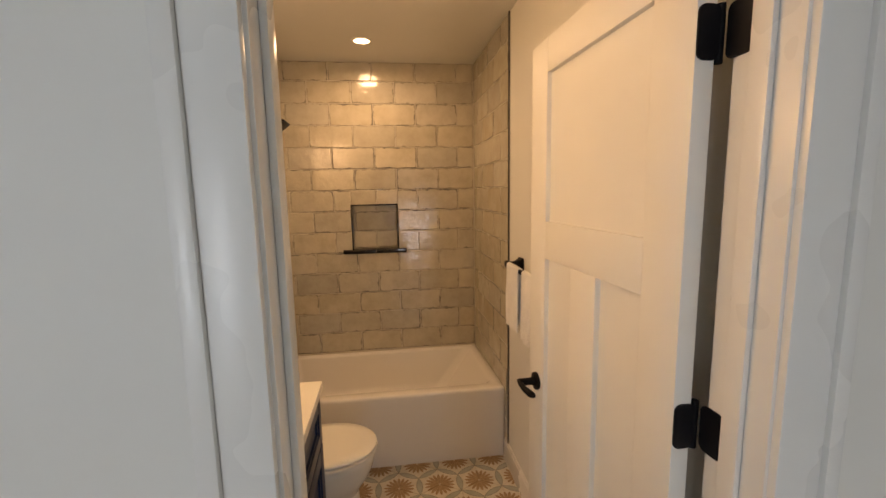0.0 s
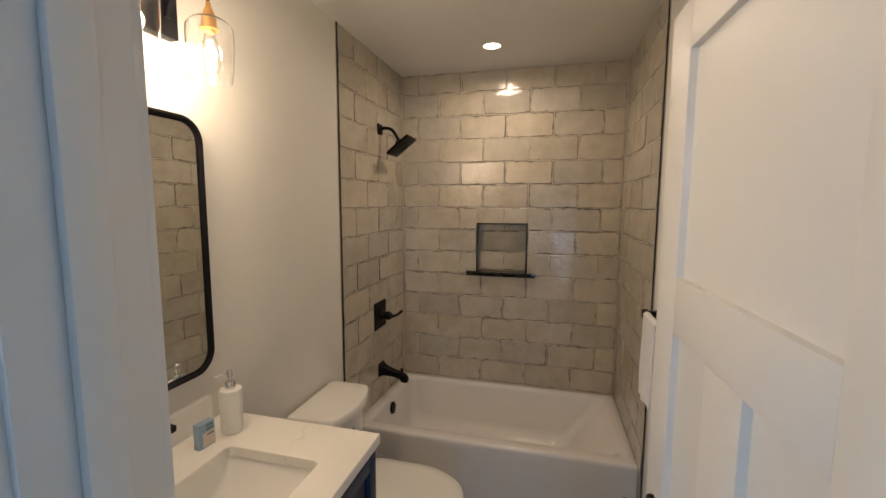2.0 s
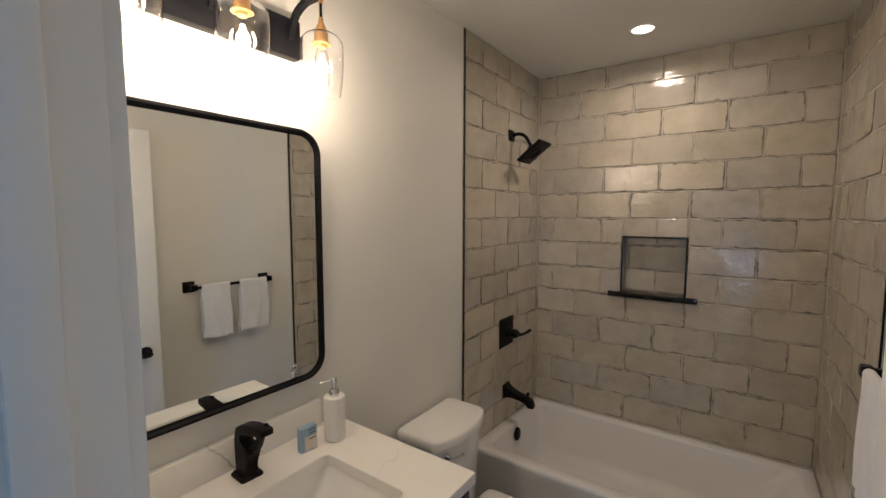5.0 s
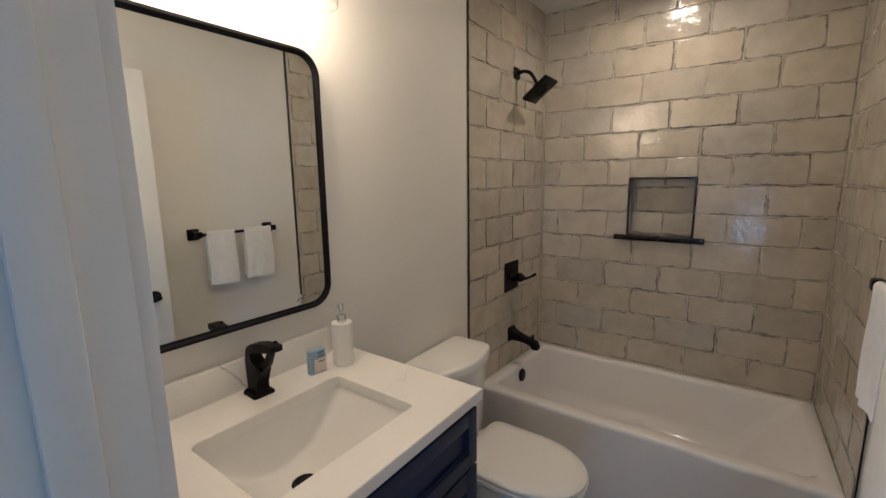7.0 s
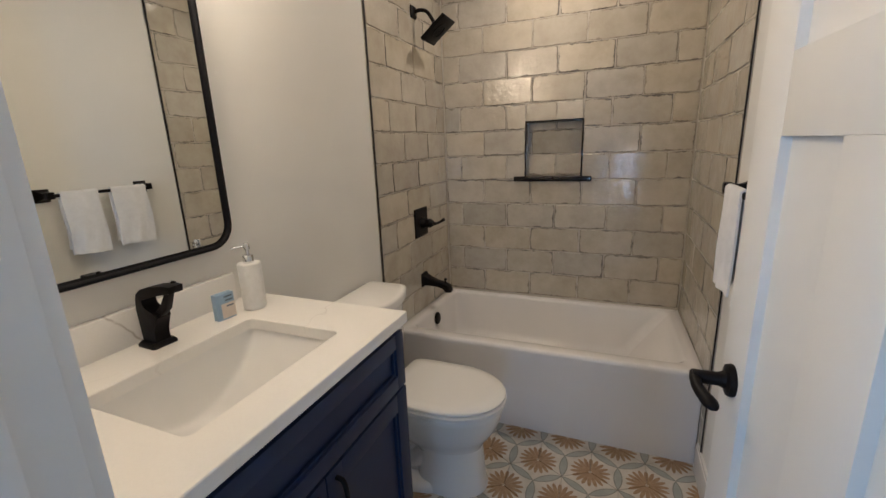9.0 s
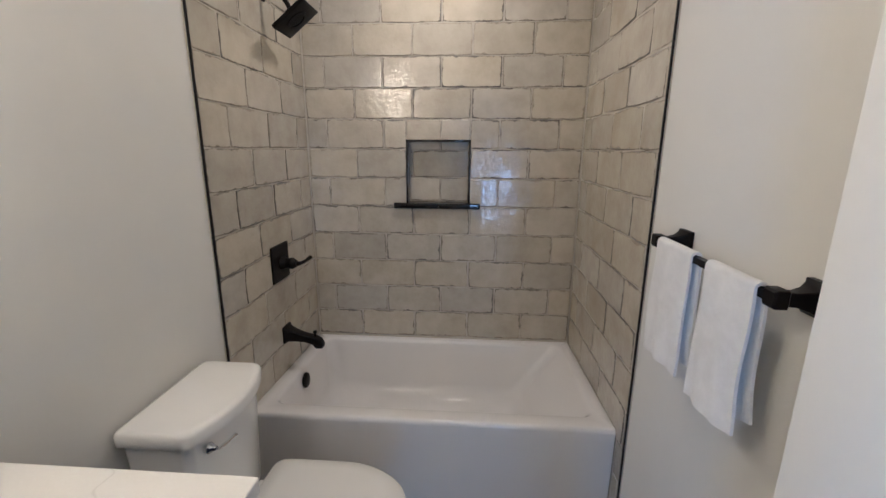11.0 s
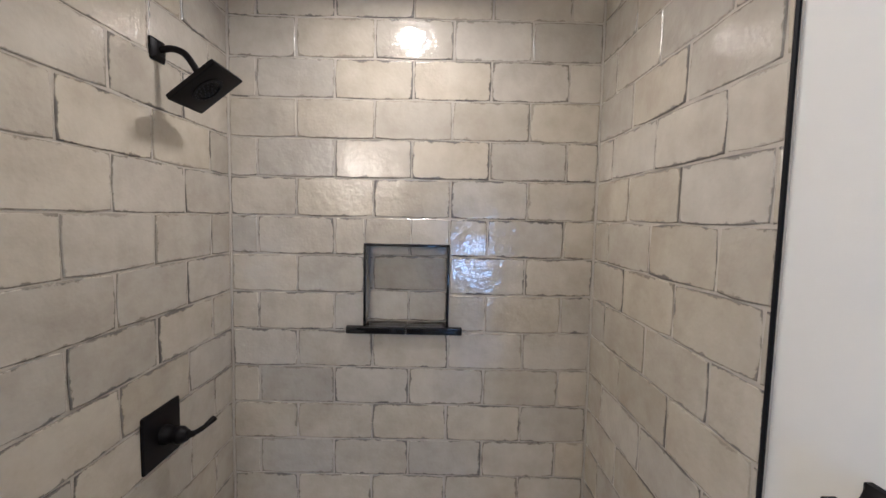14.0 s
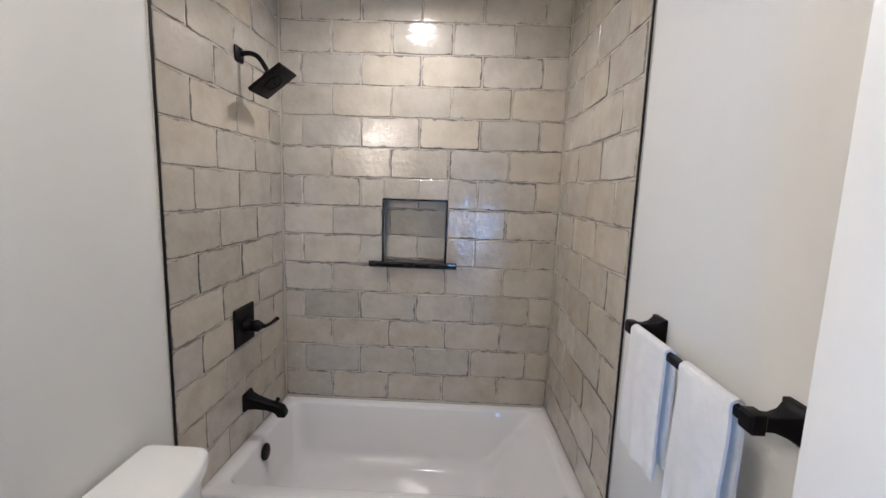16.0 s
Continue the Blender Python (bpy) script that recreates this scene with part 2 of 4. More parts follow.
def flower_print():
    """Encaustic print: a brown eighteen-petal flower in each cell, grey leaves where the circles of neighbours overlap."""
    n = Nodes("flower_floor_print")
    xyz = n.add("SeparateXYZ", Vector=n.place()).outputs
    s, h = FLOWER_S, FLOWER_S * math.sqrt(3)
    x, y = n.math("SUBTRACT", xyz[0], FLOWER_X), n.math("SUBTRACT", xyz[1], FLOWER_Y)

    def near(ox, oy):
        a = n.math("SUBTRACT", n.math("WRAP", n.math("SUBTRACT", x, ox), s / 2, -s / 2), 0.0)
        b = n.math("SUBTRACT", n.math("WRAP", n.math("SUBTRACT", y, oy), h / 2, -h / 2), 0.0)
        return a, b, n.math("SQRT", n.math("ADD", n.math("MULTIPLY", a, a), n.math("MULTIPLY", b, b)))

    ax, ay, ar = near(0.0, 0.0)
    bx, by, br = near(s / 2, h / 2)
    pick = n.math("LESS_THAN", br, ar)

    def either(u, v):
        return n.math("ADD", n.math("MULTIPLY", u, n.math("SUBTRACT", 1.0, pick)), n.math("MULTIPLY", v, pick))

    px, py, r = either(ax, bx), either(ay, by), n.math("MINIMUM", ar, br)
    theta = n.math("ARCTAN2", py, px)
    # second nearest flower: reflect into the nearest of six directions
    sector = n.math("WRAP", theta, math.pi / 6, -math.pi / 6)
    qx = n.math("MULTIPLY", r, n.math("COSINE", sector))
    qy = n.math("MULTIPLY", r, n.math("SINE", sector))
    d2 = n.math("SQRT", n.math("ADD", n.math("POWER", n.math("SUBTRACT", s, qx), 2.0), n.math("MULTIPLY", qy, qy)))
    ring = s / math.sqrt(3) - 0.001
    leaf = n.math("LESS_THAN", d2, ring)
    rim = n.math("MULTIPLY", n.math("LESS_THAN", n.math("ABSOLUTE", n.math("SUBTRACT", d2, ring)), 0.0020), n.math("LESS_THAN", r, s * 0.60))
    petal = n.math("ABSOLUTE", n.math("SINE", n.math("MULTIPLY", theta, 9.0)))
    reach = n.math("ADD", 0.044, n.math("MULTIPLY", n.math("POWER", petal, 0.85), 0.037))
    flower = n.math("LESS_THAN", r, reach)
    gap = n.math("MULTIPLY", n.math("LESS_THAN", petal, 0.16), n.math("LESS_THAN", 0.012, r))
    heart = n.math("LESS_THAN", r, 0.007)
    p = n.place()
    stain, grain = n.noise(p, 16.0, 4.0, 0.65), n.noise(p, 150.0, 4.0)
    white = n.ramp(stain, (0.25, (0.52, 0.48, 0.41)), (0.7, (0.68, 0.64, 0.57)))
    brown = n.ramp(n.noise(p, 55.0, 4.0), (0.25, (0.255, 0.155, 0.078)), (0.75, (0.42, 0.285, 0.165)))
    grey = n.ramp(stain, (0.25, (0.30, 0.32, 0.30)), (0.75, (0.42, 0.43, 0.40)))
    color = n.mix(leaf, white, grey)
    color = n.mix(n.math("MULTIPLY", rim, 0.85), color, (0.22, 0.22, 0.19))
    color = n.mix(flower, color, brown)
    color = n.mix(n.math("MULTIPLY", gap, n.math("MULTIPLY", flower, 0.6)), color, (0.55, 0.45, 0.34))
    color = n.mix(heart, color, (0.6, 0.5, 0.38))
    color = n.mix(n.math("MULTIPLY", n.math("GREATER_THAN", grain, 0.62), 0.12), color, (0.2, 0.18, 0.15))
    return n.done(Base_Color=color, Roughness=n.math("ADD", 0.38, n.math("MULTIPLY", stain, 0.2)), Normal=n.bump(grain, 0.1, 0.0006))


def clear_glass(name="clear_glass", rough=0.0):
    n = Nodes(name)
    return n.done(Base_Color=(1.0, 1.0, 1.0), Roughness=rough, Transmission_Weight=1.0, IOR=1.45)


def glow(name, color, strength):
    n = Nodes(name)
    return n.done(Base_Color=(0.8, 0.8, 0.8), Emission_Color=(*color, 1), Emission_Strength=strength)


def mirror_glass():
    n = Nodes("mirror_glass")
    smear = n.noise(n.coords(), 5.0)
    return n.done(Base_Color=(0.86, 0.88, 0.87), Metallic=1.0, Roughness=n.math("MULTIPLY", smear, 0.012))


GLAZE, QUARTZ, TERRY, FLOOR_PRINT = tile_glaze(), quartz(), towelling(), flower_print()
SOAP, GLASS, MIRROR = soap_ceramic(), clear_glass(), mirror_glass()
FILAMENT = glow("filament", (1.0, 0.76, 0.48), 45.0)
DIFFUSER = glow("downlight_diffuser", (1.0, 0.80, 0.56), 7.0)


# ---- building helpers ----
def mesh_of(name, bm, material, smooth=40.0):
    me = bpy.data.meshes.new(name)
    bmesh.ops.recalc_face_normals(bm, faces=bm.faces)
    bm.to_mesh(me)
    bm.free()
    me.materials.append(material)
    if smooth:
        me.polygons.foreach_set("use_smooth", [True] * len(me.polygons))
        me.set_sharp_from_angle(angle=radians(smooth))
    return me


def base_of(ob):
    while ob.parent:
        ob = ob.parent
    return ob.location


def thing(name, at, label, category, group=""):
    ob = new(name)
    ob.location = at
    ob.empty_display_size = 0.1
    return tagged(ob, label, category, group)


def part(name, bm, material, parent, label="", smooth=40.0):
    """Links a bmesh, given in world places, as one mesh under a thing or a part."""
    bm.transform(Matrix.Translation(-base_of(parent)))
    ob = new(name, mesh_of(name, bm, material, smooth))
    ob.parent = parent
    return tagged(ob, label)


def solid(name, bm, material, label, category, at=None, kind="", smooth=40.0, group=""):
    """A thing of one mesh, its origin at its base."""
    at = Vector(at or (0, 0, 0))
    bm.transform(Matrix.Translation(-at))
    ob = new(name, mesh_of(name, bm, material, smooth))
    ob.location = at
    return tagged(ob, label, category, group, kind)


def box(bm, lo, hi, bevel=0.0, seg=2):
    lo, hi = Vector(lo), Vector(hi)
    made = bmesh.ops.create_cube(bm, size=1.0, matrix=Matrix.LocRotScale((lo + hi) / 2, None, hi - lo))
    if bevel:
        edges = {e for v in made["verts"] for e in v.link_edges}
        bmesh.ops.bevel(bm, geom=list(edges), offset=bevel, segments=seg, profile=0.6, affect="EDGES")
    return bm


def boxes(*items, bevel=0.0, seg=2):
    bm = bmesh.new()
    for lo, hi in items:
        box(bm, lo, hi, bevel, seg)
    return bm


def loft(bm, rings, cap=True, closed=True):
    """Skins rings of equally many points."""
    rows = [[bm.verts.new(p) for p in ring] for ring in rings]
    count = len(rows[0])
    for a, b in zip(rows, rows[1:]):
        for i in range(count if closed else count - 1):
            j = (i + 1) % count
            bm.faces.new((a[i], a[j], b[j], b[i]))
    if cap:
        bm.faces.new(rows[0][::-1])
        bm.faces.new(rows[-1])
    return bm


def lathe(bm, profile, m=Matrix(), count=32, cap=True):
    """Turns (radius, height) pairs round z, then poses it."""
    rings = [[m @ Vector((r * math.cos(2 * math.pi * i / count), r * math.sin(2 * math.pi * i / count), z)) for i in range(count)] for r, z in profile]
    return loft(bm, rings, cap)


def tube(bm, path, radius, count=12, flat=1.0, square=False):
    """A bar swept along points; radius a number or one a point; flat squeezes the second axis."""
    path = [Vector(p) for p in path]
    radii = radius if isinstance(radius, (list, tuple)) else [radius] * len(path)
    up, rings = None, []
    for i, p in enumerate(path):
        way = (path[min(i + 1, len(path) - 1)] - path[max(i - 1, 0)]).normalized()
        if up is None:
            up = Vector((0, 0, 1)) if abs(way.z) < 0.9 else Vector((0, 1, 0))
        side = way.cross(up).normalized()
        up = side.cross(way).normalized()
        ring = []
        for k in range(4 if square else count):
            a = 2 * math.pi * (k + 0.5) / (4 if square else count)
            grow = math.sqrt(2) if square else 1.0
            ring.append(p + (side * math.cos(a) + up * math.sin(a) * flat) * radii[i] * grow)
        rings.append(ring)
    return loft(bm, rings)


def rounded(w, h, r, seg=6):
    """A rounded rectangle about 0, 0."""
    points = []
    for cx, cy, a0 in ((w / 2 - r, h / 2 - r, 0), (-w / 2 + r, h / 2 - r, 90), (-w / 2 + r, -h / 2 + r, 180), (w / 2 - r, -h / 2 + r, 270)):
        for k in range(seg + 1):
            a = radians(a0 + 90 * k / seg)
            points.append((cx + r * math.cos(a), cy + r * math.sin(a)))
    return points


def bend(*points, steps=8):
    """A smooth line through points."""
    pts = [Vector(p) for p in points]
    pts = [2 * pts[0] - pts[1]] + pts + [2 * pts[-1] - pts[-2]]
    line = []
    for a, b, c, d in zip(pts, pts[1:], pts[2:], pts[3:]):
        for k in range(steps):
            t = k / steps
            line.append(0.5 * (2 * b + (c - a) * t + (2 * a - 5 * b + 4 * c - d) * t * t + (3 * b - a - 3 * c + d) * t ** 3))
    return line + [pts[-2]]


# ---- the large structure ----
NICHE = (0.521, 0.850, 1.160, 1.490)     # x0, x1, z0, z1
NICHE_D = 0.085
GY = YB + 0.0016                          # grout face behind the tiles
nx0, nx1, nz0, nz1 = NICHE

wall_back = solid("wall_back", boxes(
    ((-0.15, GY, 0), (nx0, GY + 0.16, CEIL)), ((nx1, GY, 0), (W + 0.15, GY + 0.16, CEIL)),
    ((nx0, GY, 0), (nx1, GY + 0.16, nz0 - 0.01)), ((nx0, GY, nz1), (nx1, GY + 0.16, CEIL)),
    ((nx0, GY + NICHE_D, nz0 - 0.01), (nx1, GY + 0.16, nz1))), GROUT,
    "grouted back wall of the bath alcove with a recessed niche", "wall", kind="structure", smooth=0)
# side walls: painted drywall up to the tile edge, then the tiled bay
wall_left = solid("wall_left", boxes(((-0.16, WALL_Y1, 0), (-0.006, TILE_Y - 0.009, CEIL))), WALL_PAINT,
                  "pale greige painted plasterboard wall", "wall", kind="structure", smooth=0)
wall_left_bay = solid("wall_left_bay", boxes(((-0.16, TILE_Y - 0.009, 0), (-0.0016, GY, CEIL))), GROUT,
                      "grouted side wall of the bath alcove", "wall", kind="structure", smooth=0)
wall_right = solid("wall_right", boxes(((W + 0.006, WALL_Y1, 0), (W + 0.16, TILE_Y - 0.009, CEIL))), WALL_PAINT,
                   "pale greige painted plasterboard wall", "wall", kind="structure", smooth=0)
wall_right_bay = solid("wall_right_bay", boxes(((W + 0.0016, TILE_Y - 0.009, 0), (W + 0.16, GY, CEIL))), GROUT,
                       "grouted side wall of the bath alcove", "wall", kind="structure", smooth=0)
HEAD_Z = 2.018
wall_entrance = solid("wall_entrance", boxes(
    ((HALL_X0, WALL_Y0, 0), (JAMB_L - 0.02, WALL_Y1, CEIL)), ((JAMB_R + 0.02, WALL_Y0, 0), (HALL_X1, WALL_Y1, CEIL)),
    ((JAMB_L - 0.02, WALL_Y0, HEAD_Z + 0.02), (JAMB_R + 0.02, WALL_Y1, CEIL))), WALL_PAINT,
    "painted wall with the bathroom doorway", "wall", kind="structure", smooth=0)
ceiling = solid("ceiling", boxes(((-0.16, WALL_Y1, CEIL), (W + 0.16, GY + 0.16, CEIL + 0.12))), CEIL_PAINT,
                "smooth painted bathroom ceiling", "ceiling", kind="structure", smooth=0)
floor = solid("floor", boxes(((-0.16, WALL_Y0 + 0.05, -0.12), (W + 0.16, GY + 0.16, -0.006))), GROUT,
              "bathroom floor of printed hexagon tiles", "floor", kind="structure", smooth=0)

# the hall outside, lit by a window
hall_floor = solid("hall_floor", boxes(((HALL_X0 - 0.15, HALL_Y - 0.15, -0.12), (HALL_X1 + 0.15, WALL_Y0 + 0.05, 0.0))), WOOD_FLOOR,
                   "plain wooden hall floor", "floor", kind="structure", smooth=0)
hall_ceiling = solid("hall_ceiling", boxes(((HALL_X0 - 0.15, HALL_Y - 0.15, CEIL), (HALL_X1 + 0.15, WALL_Y1, CEIL + 0.12))), CEIL_PAINT,
                     "plain painted hall ceiling", "ceiling", kind="structure", smooth=0)
wall_hall_west = solid("wall_hall_west", boxes(((HALL_X0 - 0.15, HALL_Y - 0.15, 0), (HALL_X0, WALL_Y1, CEIL))), WALL_PAINT,
                       "plain painted hall wall", "wall", kind="structure", smooth=0)
wall_hall_east = solid("wall_hall_east", boxes(((HALL_X1, HALL_Y - 0.15, 0), (HALL_X1 + 0.15, WALL_Y1, CEIL))), WALL_PAINT,
                       "plain painted hall wall", "wall", kind="structure", smooth=0)
WX0, WX1, WZ0, WZ1 = 1.29, 1.88, 0.40, 1.12
VX0, VX1, VZ0, VZ1 = -1.25, -0.45, 0.58, 2.12
wall_hall_south = solid("wall_hall_south", boxes(
    ((HALL_X0, HALL_Y - 0.15, 0), (VX0, HALL_Y, CEIL)), ((VX1, HALL_Y - 0.15, 0), (WX0, HALL_Y, CEIL)), ((WX1, HALL_Y - 0.15, 0), (HALL_X1, HALL_Y, CEIL)),
    ((WX0, HALL_Y - 0.15, 0), (WX1, HALL_Y, WZ0)), ((WX0, HALL_Y - 0.15, WZ1), (WX1, HALL_Y, CEIL)),
    ((VX0, HALL_Y - 0.15, 0), (VX1, HALL_Y, VZ0)), ((VX0, HALL_Y - 0.15, VZ1), (VX1, HALL_Y, CEIL))), WALL_PAINT,
    "plain painted hall wall with two windows", "wall", kind="structure", smooth=0)


def hall_window(name, x0, x1, z0, z1, rail):
    """A white sash in the hall's outer wall."""
    mid, ya, yb = (x0 + x1) / 2, HALL_Y - 0.10, HALL_Y - 0.03
    win = tagged(thing(name, (mid, HALL_Y, z0), "white framed hall window letting in daylight", "window"), kind="structure")
    part("window_frame", boxes(((x0, ya, z0), (x0 + 0.05, yb, z1)), ((x1 - 0.05, ya, z0), (x1, yb, z1)), ((x0 + 0.05, ya, z0), (x1 - 0.05, yb, z0 + 0.06)), ((x0 + 0.05, ya, z1 - 0.05), (x1 - 0.05, yb, z1)),
                               ((mid - 0.02, ya + 0.01, z0 + 0.06), (mid + 0.02, yb - 0.01, z1 - 0.05)), ((x0 + 0.05, ya + 0.01, rail), (mid - 0.02, yb - 0.01, rail + 0.035)), ((mid + 0.02, ya + 0.01, rail), (x1 - 0.05, yb - 0.01, rail + 0.035))), TRIM_PAINT, win, smooth=0)


hall_window("window_1", WX0, WX1, WZ0, WZ1, 0.76)
hall_window("window_2", VX0, VX1, VZ0, VZ1, 1.34)


# ---- doorway, casing and door ----
def casing(name, points_y, x_in, side, width, z_top):
    """A flat board casing with a raised outer band, up one side of the doorway."""
    bm = bmesh.new()
    y = points_y
    x_out = x_in + side * width
    band = 0.025
    lo, hi = sorted((x_in + side * 0.006, x_out - side * band))
    box(bm, (lo, y - 0.017, 0), (hi, y, z_top), 0.003)
    lo, hi = sorted((x_out - side * band, x_out))
    box(bm, (lo, y - 0.025, 0), (hi, y, z_top), 0.004)
    return solid(name, bm, TRIM_PAINT, "white painted door casing", "casing", kind="structure")


casing("trim_left", WALL_Y0, JAMB_L, -1, 0.093, HEAD_Z + 0.09)
casing("trim_right", WALL_Y0, JAMB_R, 1, 0.105, HEAD_Z + 0.09)
solid("trim_head", boxes(((JAMB_L - 0.10, WALL_Y0 - 0.018, HEAD_Z + 0.09), (JAMB_R + 0.08, WALL_Y0, HEAD_Z + 0.18)), bevel=0.003), TRIM_PAINT,
      "white painted door head casing", "casing", kind="structure")


def jamb_profile(x_face, side):
    """A jamb board with its rebated stop."""
    bm = bmesh.new()
    a, b = sorted((x_face, x_face + side * 0.02))
    box(bm, (a, WALL_Y0 - 0.004, 0), (b, WALL_Y1 + 0.002, HEAD_Z), 0.002)
    a, b = sorted((x_face, x_face - side * 0.011))
    box(bm, (a, WALL_Y0 + 0.036, 0), (b, WALL_Y0 + 0.072, HEAD_Z - 0.011), 0.004)
    return bm


solid("jamb_left", jamb_profile(JAMB_L, -1), TRIM_PAINT, "white painted door jamb with its stop", "jamb", kind="structure")
solid("jamb_right", jamb_profile(JAMB_R, 1), TRIM_PAINT, "white painted hinge jamb with its stop", "jamb", kind="structure")
solid("jamb_head", boxes(((JAMB_L, WALL_Y0 - 0.004, HEAD_Z), (JAMB_R, WALL_Y1 + 0.002, HEAD_Z + 0.02)), bevel=0.002), TRIM_PAINT,
      "white painted door head jamb", "jamb", kind="structure")
solid("trim_room_left", boxes(((JAMB_L - 0.09, WALL_Y1 + 0.001, 0), (JAMB_L - 0.005, WALL_Y1 + 0.017, HEAD_Z + 0.08)), bevel=0.003), TRIM_PAINT,
      "white painted door casing on the bathroom side", "casing", kind="structure")

door_1 = thing("door_1", (DOOR_X, DOOR_Y0, 0.012), "open white three-panel bathroom door", "door")
tagged(door_1, kind="structure")


def door_leaf():
    """Stiles and rails, with the openings for three sunk panels."""
    x0, x1, y0, y1, z0, z1 = DOOR_X, DOOR_X + DOOR_T, DOOR_Y0, DOOR_Y1, 0.012, 2.004
    ya, yb, yc, yd = y0 + 0.106, y0 + 0.275, y0 + 0.400, y0 + 0.566
    z_mid0, z_mid1, z_top = 1.371, 1.482, 1.909
    b = 0.0015
    bm = boxes(((x0, y0, z0), (x1, ya, z1)), ((x0, yd, z0), (x1, y1, z1)), bevel=b)
    for lo, hi in ((z0, 0.25), (z_mid0, z_mid1), (z_top, z1)):
        box(bm, (x0, ya, lo), (x1, yd, hi), b)
    box(bm, (x0, yb, 0.25), (x1, yc, z_mid0), b)
    return bm, [((ya, 0.25), (yb, z_mid0)), ((yc, 0.25), (yd, z_mid0)), ((ya, z_mid1), (yd, z_top))]


leaf_bm, panels = door_leaf()
leaf = part("leaf_frame", leaf_bm, DOOR_PAINT, door_1)
for (ya, za), (yb, zb) in panels:
    part("panel", boxes(((DOOR_X + 0.014, ya - 0.006, za - 0.006), (DOOR_X + DOOR_T - 0.012, yb + 0.006, zb + 0.006))), DOOR_PAINT, door_1, smooth=0)
KY, KZ = DOOR_Y0 + 0.614, 0.959
handle = part("door_handle", lathe(bmesh.new(), [(0.028, 0), (0.029, 0.003), (0.027, 0.010), (0.016, 0.013), (0.012, 0.022), (0.012, 0.058), (0.010, 0.062)],
                                   pose(DOOR_X, KY, KZ, 0, -90, 0)), BLACK, door_1, "dark bronze lever handle")
part("lever", tube(bmesh.new(), bend((DOOR_X - 0.055, KY + 0.012, KZ + 0.001), (DOOR_X - 0.060, KY - 0.016, KZ), (DOOR_X - 0.058, KY - 0.040, KZ - 0.003), (DOOR_X - 0.051, KY - 0.066, KZ - 0.006), (DOOR_X - 0.043, KY - 0.088, KZ - 0.009)),
                   [0.0095] * 8 + [0.0090 + 0.0002 * k for k in range(8)] + [0.0106 + 0.0002 * k for k in range(8)] + [0.0122, 0.0124, 0.0123, 0.0120, 0.0113, 0.010, 0.0085, 0.006, 0.002], 16, 0.72), BLACK, handle)


def hinge_plate(at, along, width, height, thick):
    """A thin plate with rounded corners; along is its horizontal direction."""
    at, along = Vector(at), Vector(along)
    across = along.cross(Vector((0, 0, 1)))
    out = rounded(width, height, 0.013, 5)
    return loft(bmesh.new(), [[at + along * a + Vector((0, 0, b)) + across * d for a, b in out] for d in (-thick / 2, thick / 2)])


for hz in (1.818, 1.156):
    hinge = part("hinge", hinge_plate((DOOR_X + DOOR_T / 2 + 0.003, DOOR_Y0 - 0.0015, hz), (1, 0, 0), DOOR_T + 0.004, 0.084, 0.003), MATTE_BLACK, door_1, "matte black butt hinge")
    part("hinge_leaf", hinge_plate((JAMB_R - 0.002, WALL_Y1 - 0.012, hz), (0, 1, 0), 0.050, 0.084, 0.003), MATTE_BLACK, hinge)
    part("knuckle", tube(bmesh.new(), [(DOOR_X + DOOR_T + 0.010, DOOR_Y0 + 0.004, hz - 0.045), (DOOR_X + DOOR_T + 0.010, DOOR_Y0 + 0.004, hz + 0.045)], 0.007, 14), MATTE_BLACK, hinge)

door_1.rotation_euler.z = radians(2.1)

# baseboards
def baseboard(name, x, side, y0, y1, h=0.13):
    bm = boxes(((min(x, x + side * 0.014), y0, 0), (max(x, x + side * 0.014), y1, h - 0.012)), bevel=0.001)
    box(bm, (min(x, x + side * 0.010), y0, h - 0.012), (max(x, x + side * 0.010), y1, h), 0.003)
    return solid(name, bm, TRIM_PAINT, "white painted baseboard", "baseboard", kind="structure")


baseboard("baseboard_right", W + 0.006, -1, WALL_Y1 + 0.02, 2.372)
baseboard("baseboard_left", -0.006, 1, 1.53, 2.372)

# black edge trims of the tiled bay
for nm, x, side in (("trim_tile_left", 0.0, 1), ("trim_tile_right", W, -1)):
    lo, hi = sorted((x - side * 0.006, x + side * 0.003))
    solid(nm, boxes(((lo, TILE_Y - 0.009, 0.132), (hi, TILE_Y + 0.0005, CEIL)), bevel=0.0012), MATTE_BLACK,
          "slim black metal tile edge trim", "trim", kind="structure")


# ---- bathtub ----
TUB_Y, RIM_F, RIM_B = 2.388, 0.436, 0.398
tub = thing("bathtub", (W / 2, (TUB_Y + YB) / 2, 0), "glossy white alcove bathtub with a flat apron", "bathtub")


def rim_z(y):
    return RIM_F + (RIM_B - RIM_F) * (y - TUB_Y) / (YB - TUB_Y)


